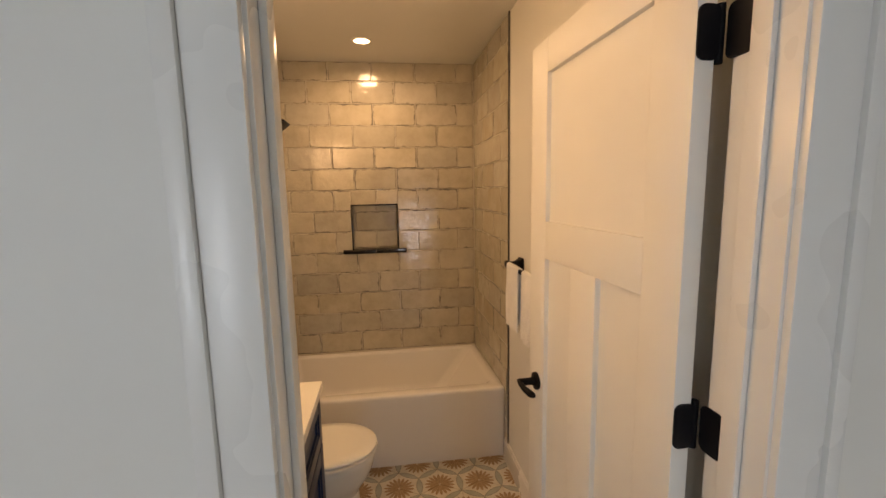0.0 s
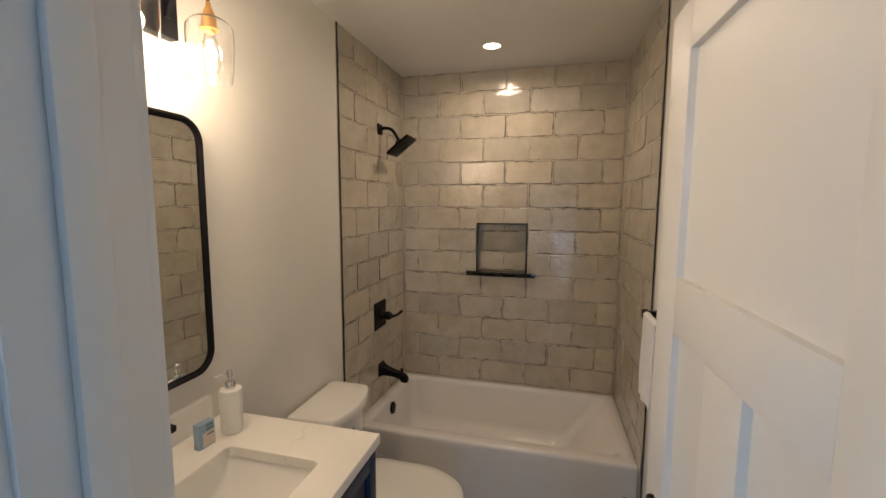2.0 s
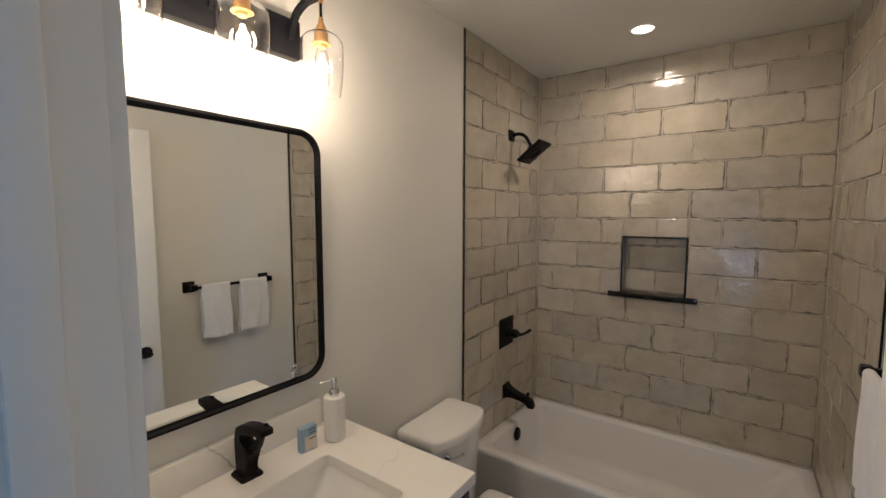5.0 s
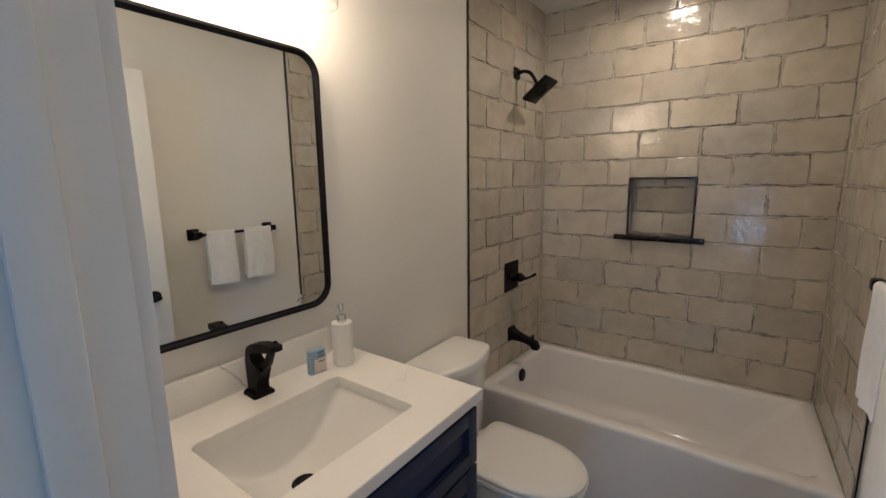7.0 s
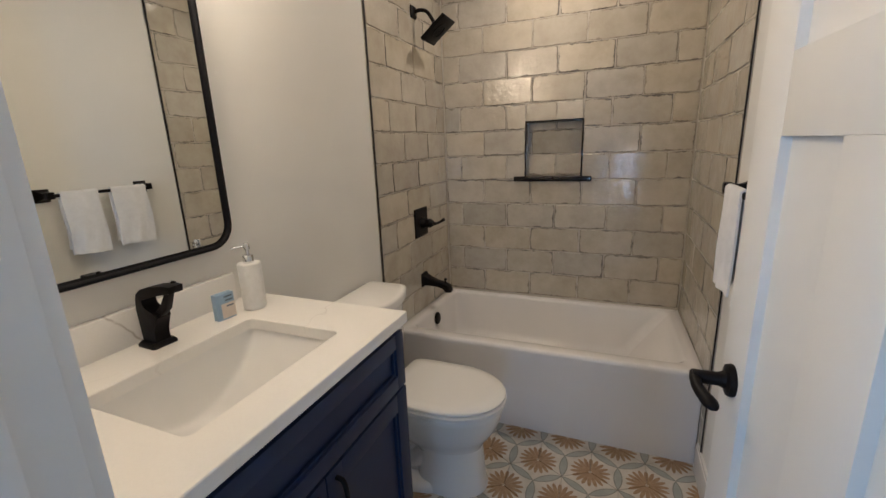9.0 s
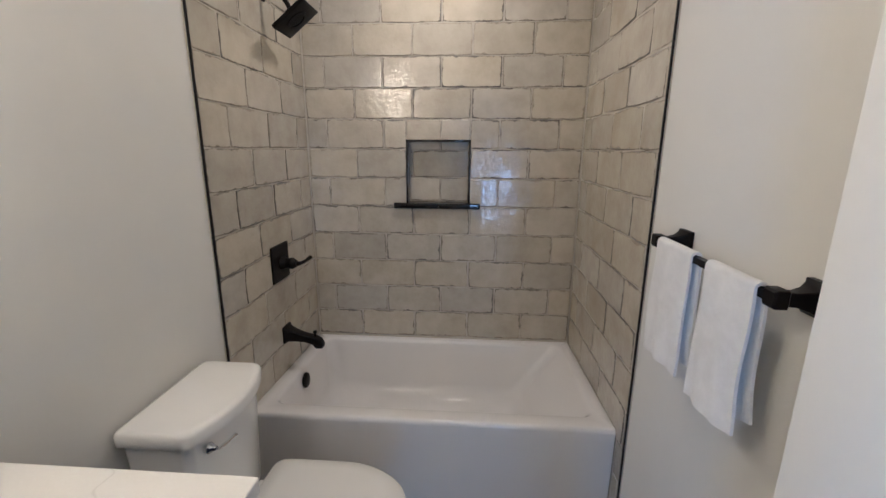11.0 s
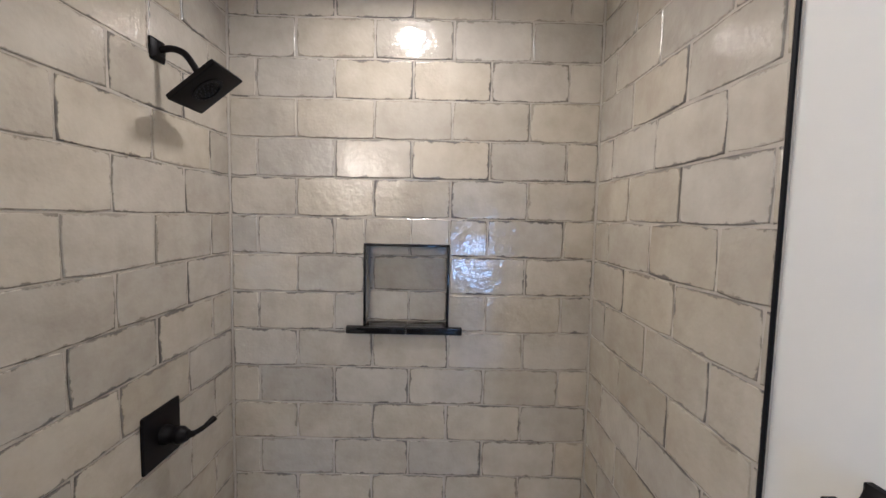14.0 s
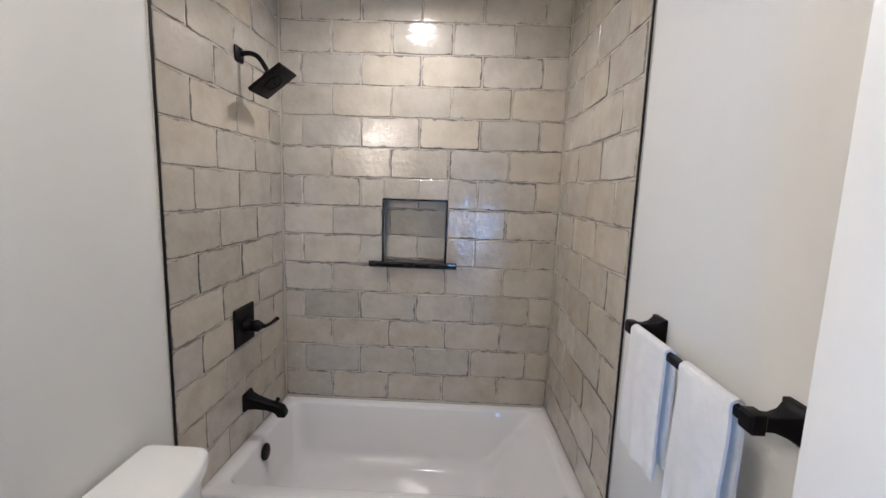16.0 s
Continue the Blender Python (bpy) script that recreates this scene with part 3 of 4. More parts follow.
def tub_shell():
    bm = bmesh.new()
    x0, x1, y0, y1 = 0.001, W - 0.001, TUB_Y, YB - 0.001

    def ring(l, r, f, b, rad, dz, flat=None):
        cx, cy = (l + r) / 2, (f + b) / 2
        pts = []
        for px, py in rounded(r - l, b - f, rad, 8):
            x, y = cx + px, cy + py
            pts.append(Vector((x, y, (rim_z(y) + dz) if flat is None else flat)))
        return pts

    fr = 0.075
    rings = [ring(x0, x1, y0 + 0.012, y1, 0.003, -0.40, 0.0), ring(x0, x1, y0 + 0.004, y1, 0.003, -0.06),
             ring(x0, x1, y0 + 0.001, y1, 0.003, -0.02), ring(x0 + 0.001, x1 - 0.001, y0 + 0.003, y1, 0.003, -0.008),
             ring(x0 + 0.002, x1 - 0.002, y0 + 0.010, y1 - 0.002, 0.003, -0.001), ring(x0 + 0.003, x1 - 0.003, y0 + 0.02, y1 - 0.002, 0.003, 0.0),
             ring(x0 + 0.060, x1 - 0.050, y0 + fr, y1 - 0.045, 0.05, 0.0), ring(x0 + 0.066, x1 - 0.058, y0 + fr + 0.007, y1 - 0.051, 0.05, -0.004),
             ring(x0 + 0.071, x1 - 0.070, y0 + fr + 0.012, y1 - 0.056, 0.05, -0.016),
             ring(x0 + 0.090, x1 - 0.24, y0 + fr + 0.050, y1 - 0.085, 0.07, -0.24), ring(x0 + 0.105, x1 - 0.275, y0 + fr + 0.075, y1 - 0.11, 0.09, -0.30),
             ring(x0 + 0.16, x1 - 0.33, y0 + fr + 0.13, y1 - 0.17, 0.09, -0.33)]
    return loft(bm, rings)


part("shell", tub_shell(), ACRYLIC, tub, smooth=50)
OVX = 0.084
overflow = part("overflow_cover", lathe(bmesh.new(), [(0.036, 0.0), (0.037, 0.004), (0.034, 0.010), (0.024, 0.013), (0.003, 0.0135)], pose(OVX - 0.006, 2.768, 0.357, 0, 85, 0)), BLACK, tub, "dark bronze overflow cover")
part("drain", lathe(bmesh.new(), [(0.035, 0), (0.035, 0.004), (0.030, 0.006), (0.004, 0.007)], pose(0.27, 2.83, 0.092)), BLACK, tub, "dark bronze tub drain")

# ---- downlight ----
dl = thing("recessed_downlight", (DOWN[0], DOWN[1], CEIL), "round white recessed ceiling downlight, switched on", "downlight")
part("trim_ring", lathe(bmesh.new(), [(0.058, 0.002), (0.058, -0.003), (0.054, -0.006), (0.047, -0.005), (0.045, 0.002)], pose(DOWN[0], DOWN[1], CEIL), 40), TRIM_PAINT, dl)
part("diffuser", lathe(bmesh.new(), [(0.0455, 0.0), (0.0455, -0.002), (0.01, -0.0025)], pose(DOWN[0], DOWN[1], CEIL), 40), DIFFUSER, dl, "glowing frosted diffuser")


# ---- vanity ----
VX, VY0, VY1, VZ = 0.512, 0.79, 1.510, 0.921
van = thing("vanity_cabinet", (0.25, 1.15, 0), "navy blue painted shaker vanity cabinet", "vanity")
part("body", boxes(((0.0, VY0, 0.09), (VX - 0.021, VY0 + 0.018, VZ)), ((0.0, VY1 - 0.018, 0.09), (VX - 0.021, VY1, VZ)), ((0.0, VY0 + 0.018, 0.09), (VX - 0.021, VY1 - 0.018, 0.108)),
                   ((0.0, VY0 + 0.018, 0.108), (0.012, VY1 - 0.018, VZ)), ((VX - 0.040, VY0 + 0.018, 0.108), (VX - 0.021, VY1 - 0.018, VZ)),
                   ((0.0, VY0 + 0.01, 0.0), (VX - 0.085, VY1 - 0.01, 0.09))), NAVY, van, smooth=0)
part("face_frame", boxes(((VX - 0.021, VY0, 0.09), (VX - 0.002, VY0 + 0.012, VZ)), ((VX - 0.021, VY1 - 0.012, 0.09), (VX - 0.002, VY1, VZ)),
                         ((VX - 0.021, VY0 + 0.012, VZ - 0.016), (VX - 0.002, VY1 - 0.012, VZ)), ((VX - 0.021, VY0 + 0.012, 0.09), (VX - 0.002, VY1 - 0.012, 0.11))), NAVY, van, smooth=0)


def shaker(name, y0, y1, z0, z1, rail=0.052):
    """A framed front with a stepped inner edge and sunk panel."""
    x0, x1 = VX - 0.002, VX + 0.017
    bm = boxes(((x0, y0, z0), (x1, y0 + rail, z1)), ((x0, y1 - rail, z0), (x1, y1, z1)), bevel=0.0015)
    box(bm, (x0, y0 + rail, z0), (x1, y1 - rail, z0 + rail), 0.0015)
    box(bm, (x0, y0 + rail, z1 - rail), (x1, y1 - rail, z1), 0.0015)
    a, b, c, d, w = y0 + rail, y1 - rail, z0 + rail, z1 - rail, 0.008
    for lo, hi in (((a, c), (a + w, d)), ((b - w, c), (b, d)), ((a + w, c), (b - w, c + w)), ((a + w, d - w), (b - w, d))):
        box(bm, (x0, lo[0], lo[1]), (x1 - 0.006, hi[0], hi[1]))
    front = part(name, bm, NAVY, van)
    part("panel", boxes(((x0, a + w, c + w), (x0 + 0.006, b - w, d - w))), NAVY, front, smooth=0)
    return front


CENTRE = 1.151
shaker("drawer_front", VY0 + 0.006, VY1 - 0.004, 0.747, 0.905, 0.040)
for nm, a, b, hy in (("door", VY0 + 0.006, CENTRE - 0.002, CENTRE - 0.030), ("door", CENTRE + 0.002, VY1 - 0.004, CENTRE + 0.032)):
    d = shaker(nm, a, b, 0.10, 0.739)
    part("handle", tube(bmesh.new(), bend((VX + 0.015, hy, 0.715), (VX + 0.034, hy, 0.708), (VX + 0.040, hy, 0.665), (VX + 0.034, hy, 0.612), (VX + 0.015, hy, 0.605)),
                        0.0058, 10, 0.9), MATTE_BLACK, d, "matte black bar pull")

# quartz top with a cut-out, splash and undermount basin
TX, TY0, TY1, TZ0, TZ = 0.537, 0.775, 1.524, 0.922, 0.951
SX0, SX1, SY0, SY1 = 0.154, 0.438, 0.962, 1.358
top = thing("countertop", (0.26, 1.15, TZ0), "white quartz vanity top with fine grey veins", "countertop")


def countertop():
    bm = bmesh.new()
    outer = [Vector((x, y)) for x, y in rounded(TX + 0.003, TY1 - TY0, 0.004, 7)]
    inner = [Vector((x, y)) for x, y in rounded(SX1 - SX0, SY1 - SY0, 0.017, 7)]
    oc, ic = Vector(((TX - 0.003) / 2, (TY0 + TY1) / 2)), Vector(((SX0 + SX1) / 2, (SY0 + SY1) / 2))

    def ring(pts, c, z, grow=0.0):
        return [Vector((*(p * (1 + grow) + c), z)) for p in pts]

    loft(bm, [ring(inner, ic, TZ0), ring(inner, ic, TZ - 0.002), ring(inner, ic, TZ, 0.01), ring(outer, oc, TZ, -0.006),
              ring(outer, oc, TZ - 0.002), ring(outer, oc, TZ0), ring(inner, ic, TZ0)], cap=False)
    bmesh.ops.remove_doubles(bm, verts=bm.verts, dist=1e-5)
    return bm


part("slab", countertop(), QUARTZ, top, smooth=30)
part("backsplash", boxes(((-0.005, TY0, TZ), (0.014, TY1 - 0.075, 1.037)), bevel=0.0015), QUARTZ, top)

basin = thing("undermount_sink", ((SX0 + SX1) / 2, (SY0 + SY1) / 2, 0.80), "white rectangular undermount ceramic sink", "sink")


def basin_bowl():
    """Steep long sides, and a floor that sweeps up in a curve to both ends."""
    bm = bmesh.new()
    cx, cy = (SX0 + SX1) / 2, (SY0 + SY1) / 2
    w, h, nu, nv = SX1 - SX0 + 0.012, SY1 - SY0 + 0.012, 36, 36

    def grid(drop, grow):
        rows = []
        for i in range(nu + 1):
            u = math.copysign(abs(2 * i / nu - 1) ** 0.75, i - nu / 2)
            row = []
            for j in range(nv + 1):
                v = math.copysign(abs(2 * j / nv - 1) ** 0.30, j - nv / 2)
                deep = 0.135 * (1 - abs(u) ** 2.0) ** 0.85 * (1 - abs(v) ** 22.0) ** 0.9
                row.append(bm.verts.new((cx + v * w / 2 * grow, cy + u * h / 2 * grow, TZ0 - 0.001 - deep - drop)))
            rows.append(row)
        for a, b in zip(rows, rows[1:]):
            for k in range(nv):
                bm.faces.new((a[k], a[k + 1], b[k + 1], b[k]))
        return rows[0] + [r[-1] for r in rows[1:]] + rows[-1][-2::-1] + [r[0] for r in rows[-2:0:-1]]

    inner, outer = grid(0.0, 1.0), grid(0.012, 1.06)
    for k in range(len(inner)):
        m = (k + 1) % len(inner)
        bm.faces.new((inner[k], inner[m], outer[m], outer[k]))
    return bm


part("bowl", basin_bowl(), CERAMIC, basin, smooth=75)
part("sink_drain", lathe(bmesh.new(), [(0.031, -0.004), (0.031, 0.002), (0.024, 0.005), (0.022, 0.003), (0.003, 0.004)], pose(0.262, 1.158, TZ0 - 0.1345), 28), BLACK, basin, "dark bronze pop-up drain")


# ---- mirror and light ----
MY0, MY1, MZ0, MZ1 = 0.870, 1.464, 1.118, 1.862
mirror = thing("wall_mirror", (0.0, (MY0 + MY1) / 2, MZ0), "rounded rectangular wall mirror in a slim black frame", "mirror")


def mirror_frame():
    bm = bmesh.new()
    cy, cz = (MY0 + MY1) / 2, (MZ0 + MZ1) / 2

    def ring(inset, x, r):
        return [Vector((x, cy + a, cz + b)) for a, b in rounded(MY1 - MY0 - 2 * inset, MZ1 - MZ0 - 2 * inset, r, 10)]

    loft(bm, [ring(0.001, -0.005, 0.07), ring(0.0, 0.018, 0.07), ring(0.002, 0.022, 0.068), ring(0.008, 0.022, 0.062), ring(0.010, 0.020, 0.060),
              ring(0.012, 0.014, 0.058), ring(0.018, 0.012, 0.053)], cap=False)
    return bm


def mirror_pane():
    bm = bmesh.new()
    cy, cz = (MY0 + MY1) / 2, (MZ0 + MZ1) / 2
    out = rounded(MY1 - MY0 - 0.030, MZ1 - MZ0 - 0.030, 0.055, 10)
    return loft(bm, [[Vector((x, cy + a, cz + b)) for a, b in out] for x in (0.006, 0.0115)])


part("frame", mirror_frame(), MATTE_BLACK, mirror)
part("glass", mirror_pane(), MIRROR, mirror, "clear silvered mirror glass", smooth=20)

mirror.rotation_euler.z = radians(-0.45)
light = thing("vanity_light", (0.0, 1.154, 2.10), "black bath bar light with clear glass bell shades, switched on", "wall light")
part("backplate", boxes(((-0.005, 0.908, 2.052), (0.026, 1.400, 2.156)), bevel=0.002), MATTE_BLACK, light)


def bell(r_top, r_mid, r_bot, h, t=0.0013):
    """A thin glass bell, closed round the cap, open below."""
    outer = [(0.019, 0.0), (r_top * 0.8, -0.002), (r_top, -0.009), (r_mid * 0.97, -0.022), (r_mid, -0.040), (r_mid * 0.99, -h * 0.5), (r_mid * 0.93, -h * 0.78), (r_bot, -h)]
    inner = [(r - t, z - (t if i < 2 else 0)) for i, (r, z) in enumerate(outer)]
    return outer + inner[::-1]


for lx, ly, lz in BULBS:
    arm = part("arm", tube(bmesh.new(), bend((0.024, ly, 2.100), (0.034, ly, 2.128), (0.058, ly, 2.160), (0.095, ly, 2.177), (0.130, ly, 2.179), (0.159, ly, 2.175)), 0.0078, 4, square=True), MATTE_BLACK, light)
    part("rod", tube(bmesh.new(), [(lx, ly, 2.176), (lx, ly, 2.105)], 0.0036, 10), MATTE_BLACK, arm)
    part("collar", lathe(bmesh.new(), [(0.0055, 0.0), (0.006, 0.012), (0.005, 0.014), (0.004, 0.014)], pose(lx, ly, 2.158)), BRASS, arm, "brass collar")
    part("socket_cap", lathe(bmesh.new(), [(0.0045, 0.050), (0.006, 0.047), (0.006, 0.038), (0.009, 0.032), (0.0165, 0.015), (0.0175, 0.011), (0.0175, -0.012), (0.0235, -0.015), (0.0235, -0.018), (0.014, -0.019), (0.013, -0.024), (0.011, -0.026)],
                             pose(lx, ly, 2.074), 28), BRASS, arm, "brushed brass socket cap")
    shade = part("shade", lathe(bmesh.new(), bell(0.045, 0.056, 0.047, 0.154), pose(lx, ly, 2.083), 40, cap=False), GLASS, light, "clear glass bell shade")
    shade.visible_shadow = False
    skin = [(0.011, 0.036), (0.012, 0.022), (0.018, 0.004), (0.022, -0.020), (0.022, -0.048), (0.014, -0.066), (0.002, -0.070)]
    bulb = part("bulb", lathe(bmesh.new(), skin + [(q - 0.0008, h + 0.0008) for q, h in skin[::-1]], pose(lx, ly, 2.018), 28, cap=False), GLASS, light, "clear filament bulb")
    bulb.visible_shadow = False
    for k in range(4):
        a = math.pi / 2 * k + 0.4
        fil = part("filament", tube(bmesh.new(), [(lx + 0.004 * math.cos(a), ly + 0.004 * math.sin(a), 2.030), (lx + 0.009 * math.cos(a), ly + 0.009 * math.sin(a), 1.962)], 0.0024, 6), FILAMENT, bulb, "glowing filament")
        fil.visible_shadow = False


# ---- faucet, soap, box ----
FY = 1.176
faucet = thing("sink_faucet", (0.062, FY, TZ), "oil-rubbed bronze single-handle sink faucet", "faucet")


def prism(points, half, bevel=0.003):
    """An outline in x and z above the counter, given a width along y."""
    bm = bmesh.new()
    near = [bm.verts.new((x, FY - half, TZ + 0.95 * z)) for x, z in points]
    far = [bm.verts.new((x, FY + half, TZ + 0.95 * z)) for x, z in points]
    bm.faces.new(near)
    bm.faces.new(far[::-1])
    n = len(points)
    for i in range(n):
        bm.faces.new((near[i], far[i], far[(i + 1) % n], near[(i + 1) % n]))
    rim = [e for e in bm.edges if (e.verts[0].co.y == e.verts[1].co.y)]
    bmesh.ops.bevel(bm, geom=rim, offset=bevel, segments=2, profile=0.6, affect="EDGES")
    return bm


part("base", loft(bmesh.new(), [[Vector((0.062 + a * g, FY + b * g, TZ + z)) for a, b in rounded(0.062, 0.058, 0.006, 4)] for z, g in ((0.0, 1.0), (0.005, 1.0), (0.012, 0.84))]), BLACK, faucet)
part("spout", prism([(0.034, 0.008), (0.088, 0.008), (0.082, 0.024), (0.084, 0.042), (0.093, 0.062), (0.106, 0.078), (0.104, 0.085), (0.088, 0.088), (0.070, 0.093), (0.059, 0.102), (0.057, 0.116), (0.066, 0.124), (0.110, 0.134), (0.146, 0.142), (0.167, 0.146),
                     (0.169, 0.162), (0.146, 0.163), (0.100, 0.155), (0.062, 0.145), (0.043, 0.132), (0.036, 0.117), (0.033, 0.090), (0.035, 0.050)], 0.0165), BLACK, faucet, smooth=32)
part("valve_throat", prism([(0.088, 0.088), (0.105, 0.079), (0.130, 0.100), (0.152, 0.146), (0.134, 0.142), (0.118, 0.112)], 0.0075, 0.002), BLACK, faucet)
lever = part("lever", tube(bmesh.new(), [(0.142, FY + 0.006, TZ + 0.142), (0.144, FY + 0.010, TZ + 0.154)], 0.0042, 12), BLACK, faucet)
part("knob", lathe(bmesh.new(), [(0.003, -0.001), (0.0052, 0.001), (0.0056, 0.004), (0.0045, 0.007), (0.001, 0.008)], pose(0.144, FY + 0.010, TZ + 0.151, -16, 8, 0), 18), BLACK, lever)
faucet.rotation_euler.z = radians(-3)

PX, PY = 0.108, 1.424
soap = thing("soap_dispenser", (PX, PY, TZ), "white embossed ceramic soap dispenser with a chrome pump", "soap dispenser")
part("bottle", lathe(bmesh.new(), [(0.93 * r, 0.94 * h) for r, h in [(0.001, 0.0), (0.029, 0.0), (0.032, 0.003), (0.033, 0.010), (0.033, 0.133), (0.0325, 0.137), (0.031, 0.1395), (0.012, 0.140)]], pose(PX, PY, TZ), 40), SOAP, soap)
pump = part("pump", lathe(bmesh.new(), [(0.93 * r, 0.94 * h) for r, h in [(0.015, 0.140), (0.0155, 0.142), (0.0155, 0.160), (0.013, 0.163), (0.0055, 0.164), (0.0055, 0.178), (0.0085, 0.179), (0.0085, 0.196), (0.006, 0.199), (0.001, 0.1995)]], pose(PX, PY, TZ), 24), CHROME, soap, "chrome pump head")
part("nozzle", tube(bmesh.new(), bend((PX, PY, TZ + 0.179), (PX - 0.015, PY - 0.020, TZ + 0.178), (PX - 0.023, PY - 0.031, TZ + 0.175)), 0.0021, 8), CHROME, pump)

BX = pose(0.092, 1.338, TZ, 0, 0, -6)
carton = thing("soap_carton", (0.092, 1.338, TZ), "small pale blue and cream soap carton", "carton")


def turned(bm, m):
    bm.transform(m)
    return bm


part("body", turned(boxes(((-0.010, -0.025, 0), (0.010, 0.025, 0.070)), bevel=0.0008), BX), CARD_BLUE, carton)
part("label_panel", turned(boxes(((0.0112, -0.014, 0.004), (0.0118, 0.025, 0.044))), BX), CARD_TAN, carton, "cream printed panel")
for k, (a, b, z) in enumerate(((-0.004, 0.018, 0.060), (-0.002, 0.020, 0.050), (0.0, 0.02, 0.034))):
    part("print_line", turned(boxes(((0.0119, a, z), (0.0123, b, z + 0.004))), BX), PRINT, carton)

# ---- toilet ----
TC = 1.988
toilet = thing("toilet", (0.35, TC, 0), "white two-piece ceramic toilet with closed lid", "toilet")


def oval(x0, x1, half, z, square=2.3, count=40, sharp=0.0):
    """An egg outline from x0 at the back to x1 at the front."""
    cx, a = (x0 + x1) / 2, (x1 - x0) / 2
    ring = []
    for k in range(count):
        t = 2 * math.pi * k / count
        c, s = math.cos(t), math.sin(t)
        e = 2 / (square if c < 0 else 2.0)
        x = cx + a * math.copysign(abs(c) ** e, c)
        y = TC + half * math.copysign(abs(s) ** (2 / (2.1 if c > 0 else max(2.25, square * 0.5))), s) * (1 - sharp * max(0.0, c))
        ring.append(Vector((x, y, z)))
    return ring


bowl = part("bowl", loft(bmesh.new(), [oval(0.33, 0.580, 0.094, 0.15, 2.6), oval(0.29, 0.594, 0.102, 0.19, 2.6), oval(0.25, 0.604, 0.114, 0.212, 2.6), oval(0.21, 0.626, 0.136, 0.244, 2.8), oval(0.18, 0.652, 0.156, 0.284, 2.8),
                                       oval(0.165, 0.670, 0.167, 0.330, 3.0), oval(0.16, 0.677, 0.172, 0.362, 3.4), oval(0.16, 0.679, 0.174, 0.384, 3.4), oval(0.165, 0.670, 0.169, 0.392, 3.4)]), CERAMIC, toilet, smooth=60)
part("pedestal", loft(bmesh.new(), [oval(0.31, 0.614, 0.112, 0.0, 3), oval(0.31, 0.614, 0.112, 0.016, 3), oval(0.315, 0.608, 0.108, 0.034, 3), oval(0.32, 0.602, 0.102, 0.10, 3), oval(0.32, 0.596, 0.101, 0.17, 2.8), oval(0.30, 0.592, 0.104, 0.21, 2.6)]), CERAMIC, toilet, smooth=60)
part("foot", loft(bmesh.new(), [oval(0.12, 0.50, 0.132, 0.0, 5), oval(0.12, 0.50, 0.132, 0.018, 5), oval(0.13, 0.49, 0.118, 0.040, 5)]), CERAMIC, toilet, smooth=60)
part("back_pedestal", loft(bmesh.new(), [oval(0.14, 0.42, 0.060, 0.03, 4), oval(0.14, 0.42, 0.060, 0.20, 4), oval(0.12, 0.42, 0.085, 0.30, 4), oval(0.10, 0.40, 0.10, 0.33, 4)]), CERAMIC, toilet, smooth=60)
for s in (-1, 1):
    part("trapway", tube(bmesh.new(), bend((0.40, TC + s * 0.035, 0.20), (0.33, TC + s * 0.052, 0.11), (0.26, TC + s * 0.055, 0.10), (0.20, TC + s * 0.052, 0.18), (0.17, TC + s * 0.045, 0.27)), 0.040, 16), CERAMIC, toilet, smooth=60)
part("tank_deck", boxes(((0.02, TC - 0.12, 0.30), (0.24, TC + 0.12, 0.393)), bevel=0.02, seg=4), CERAMIC, toilet)
part("seat", loft(bmesh.new(), [oval(0.222, 0.682, 0.176, 0.396, 12), oval(0.219, 0.691, 0.182, 0.400, 12), oval(0.219, 0.691, 0.182, 0.411, 12), oval(0.224, 0.685, 0.177, 0.415, 12)]), CERAMIC, toilet)
# dark filler between seat and lid: the slit's shade put in as colour
part("seat_gap", loft(bmesh.new(), [oval(0.232, 0.676, 0.168, 0.4145, 12), oval(0.232, 0.676, 0.168, 0.4195, 12)]), RUBBER_AND_SHADE, toilet, "dark layer standing in for the shade under the closed lid")
part("lid", loft(bmesh.new(), [oval(0.228, 0.682, 0.174, 0.419, 15), oval(0.224, 0.688, 0.178, 0.422, 15), oval(0.224, 0.688, 0.178, 0.428, 15), oval(0.229, 0.680, 0.172, 0.434, 12), oval(0.27, 0.63, 0.135, 0.437, 5), oval(0.34, 0.54, 0.06, 0.438, 3)]), CERAMIC, toilet, smooth=50)
for s in (-1, 1):
    part("lid_hinge", boxes(((0.205, TC + s * 0.075 - 0.018, 0.393), (0.228, TC + s * 0.075 + 0.018, 0.420)), bevel=0.006, seg=3), CERAMIC, toilet)


def tank_ring(z, back, front, half, bow, r=0.02):
    pts = []
    for x, y in rounded(front - back, 2 * half, r, 6):
        u = y / half
        pts.append(Vector(((front + back) / 2 + x + (bow * (1 - u * u) if x > 0 else 0.0), TC + y, z)))
    # finer front edge for the bow
    fine = []
    for p, q in zip(pts, pts[1:] + pts[:1]):
        fine.append(p)
        if (p - q).length > 0.1 and p.x > (front + back) / 2 - 0.01 and q.x > (front + back) / 2 - 0.01:
            for k in range(1, 12):
                t = k / 12
                y = p.y + (q.y - p.y) * t
                u = (y - TC) / half
                fine.append(Vector((front + bow * (1 - u * u), y, z)))
    return fine


part("tank", loft(bmesh.new(), [tank_ring(0.393, 0.03, 0.175, 0.150, 0.03), tank_ring(0.42, 0.022, 0.180, 0.156, 0.035), tank_ring(0.742, 0.016, 0.184, 0.170, 0.042)]), CERAMIC, toilet, smooth=50)
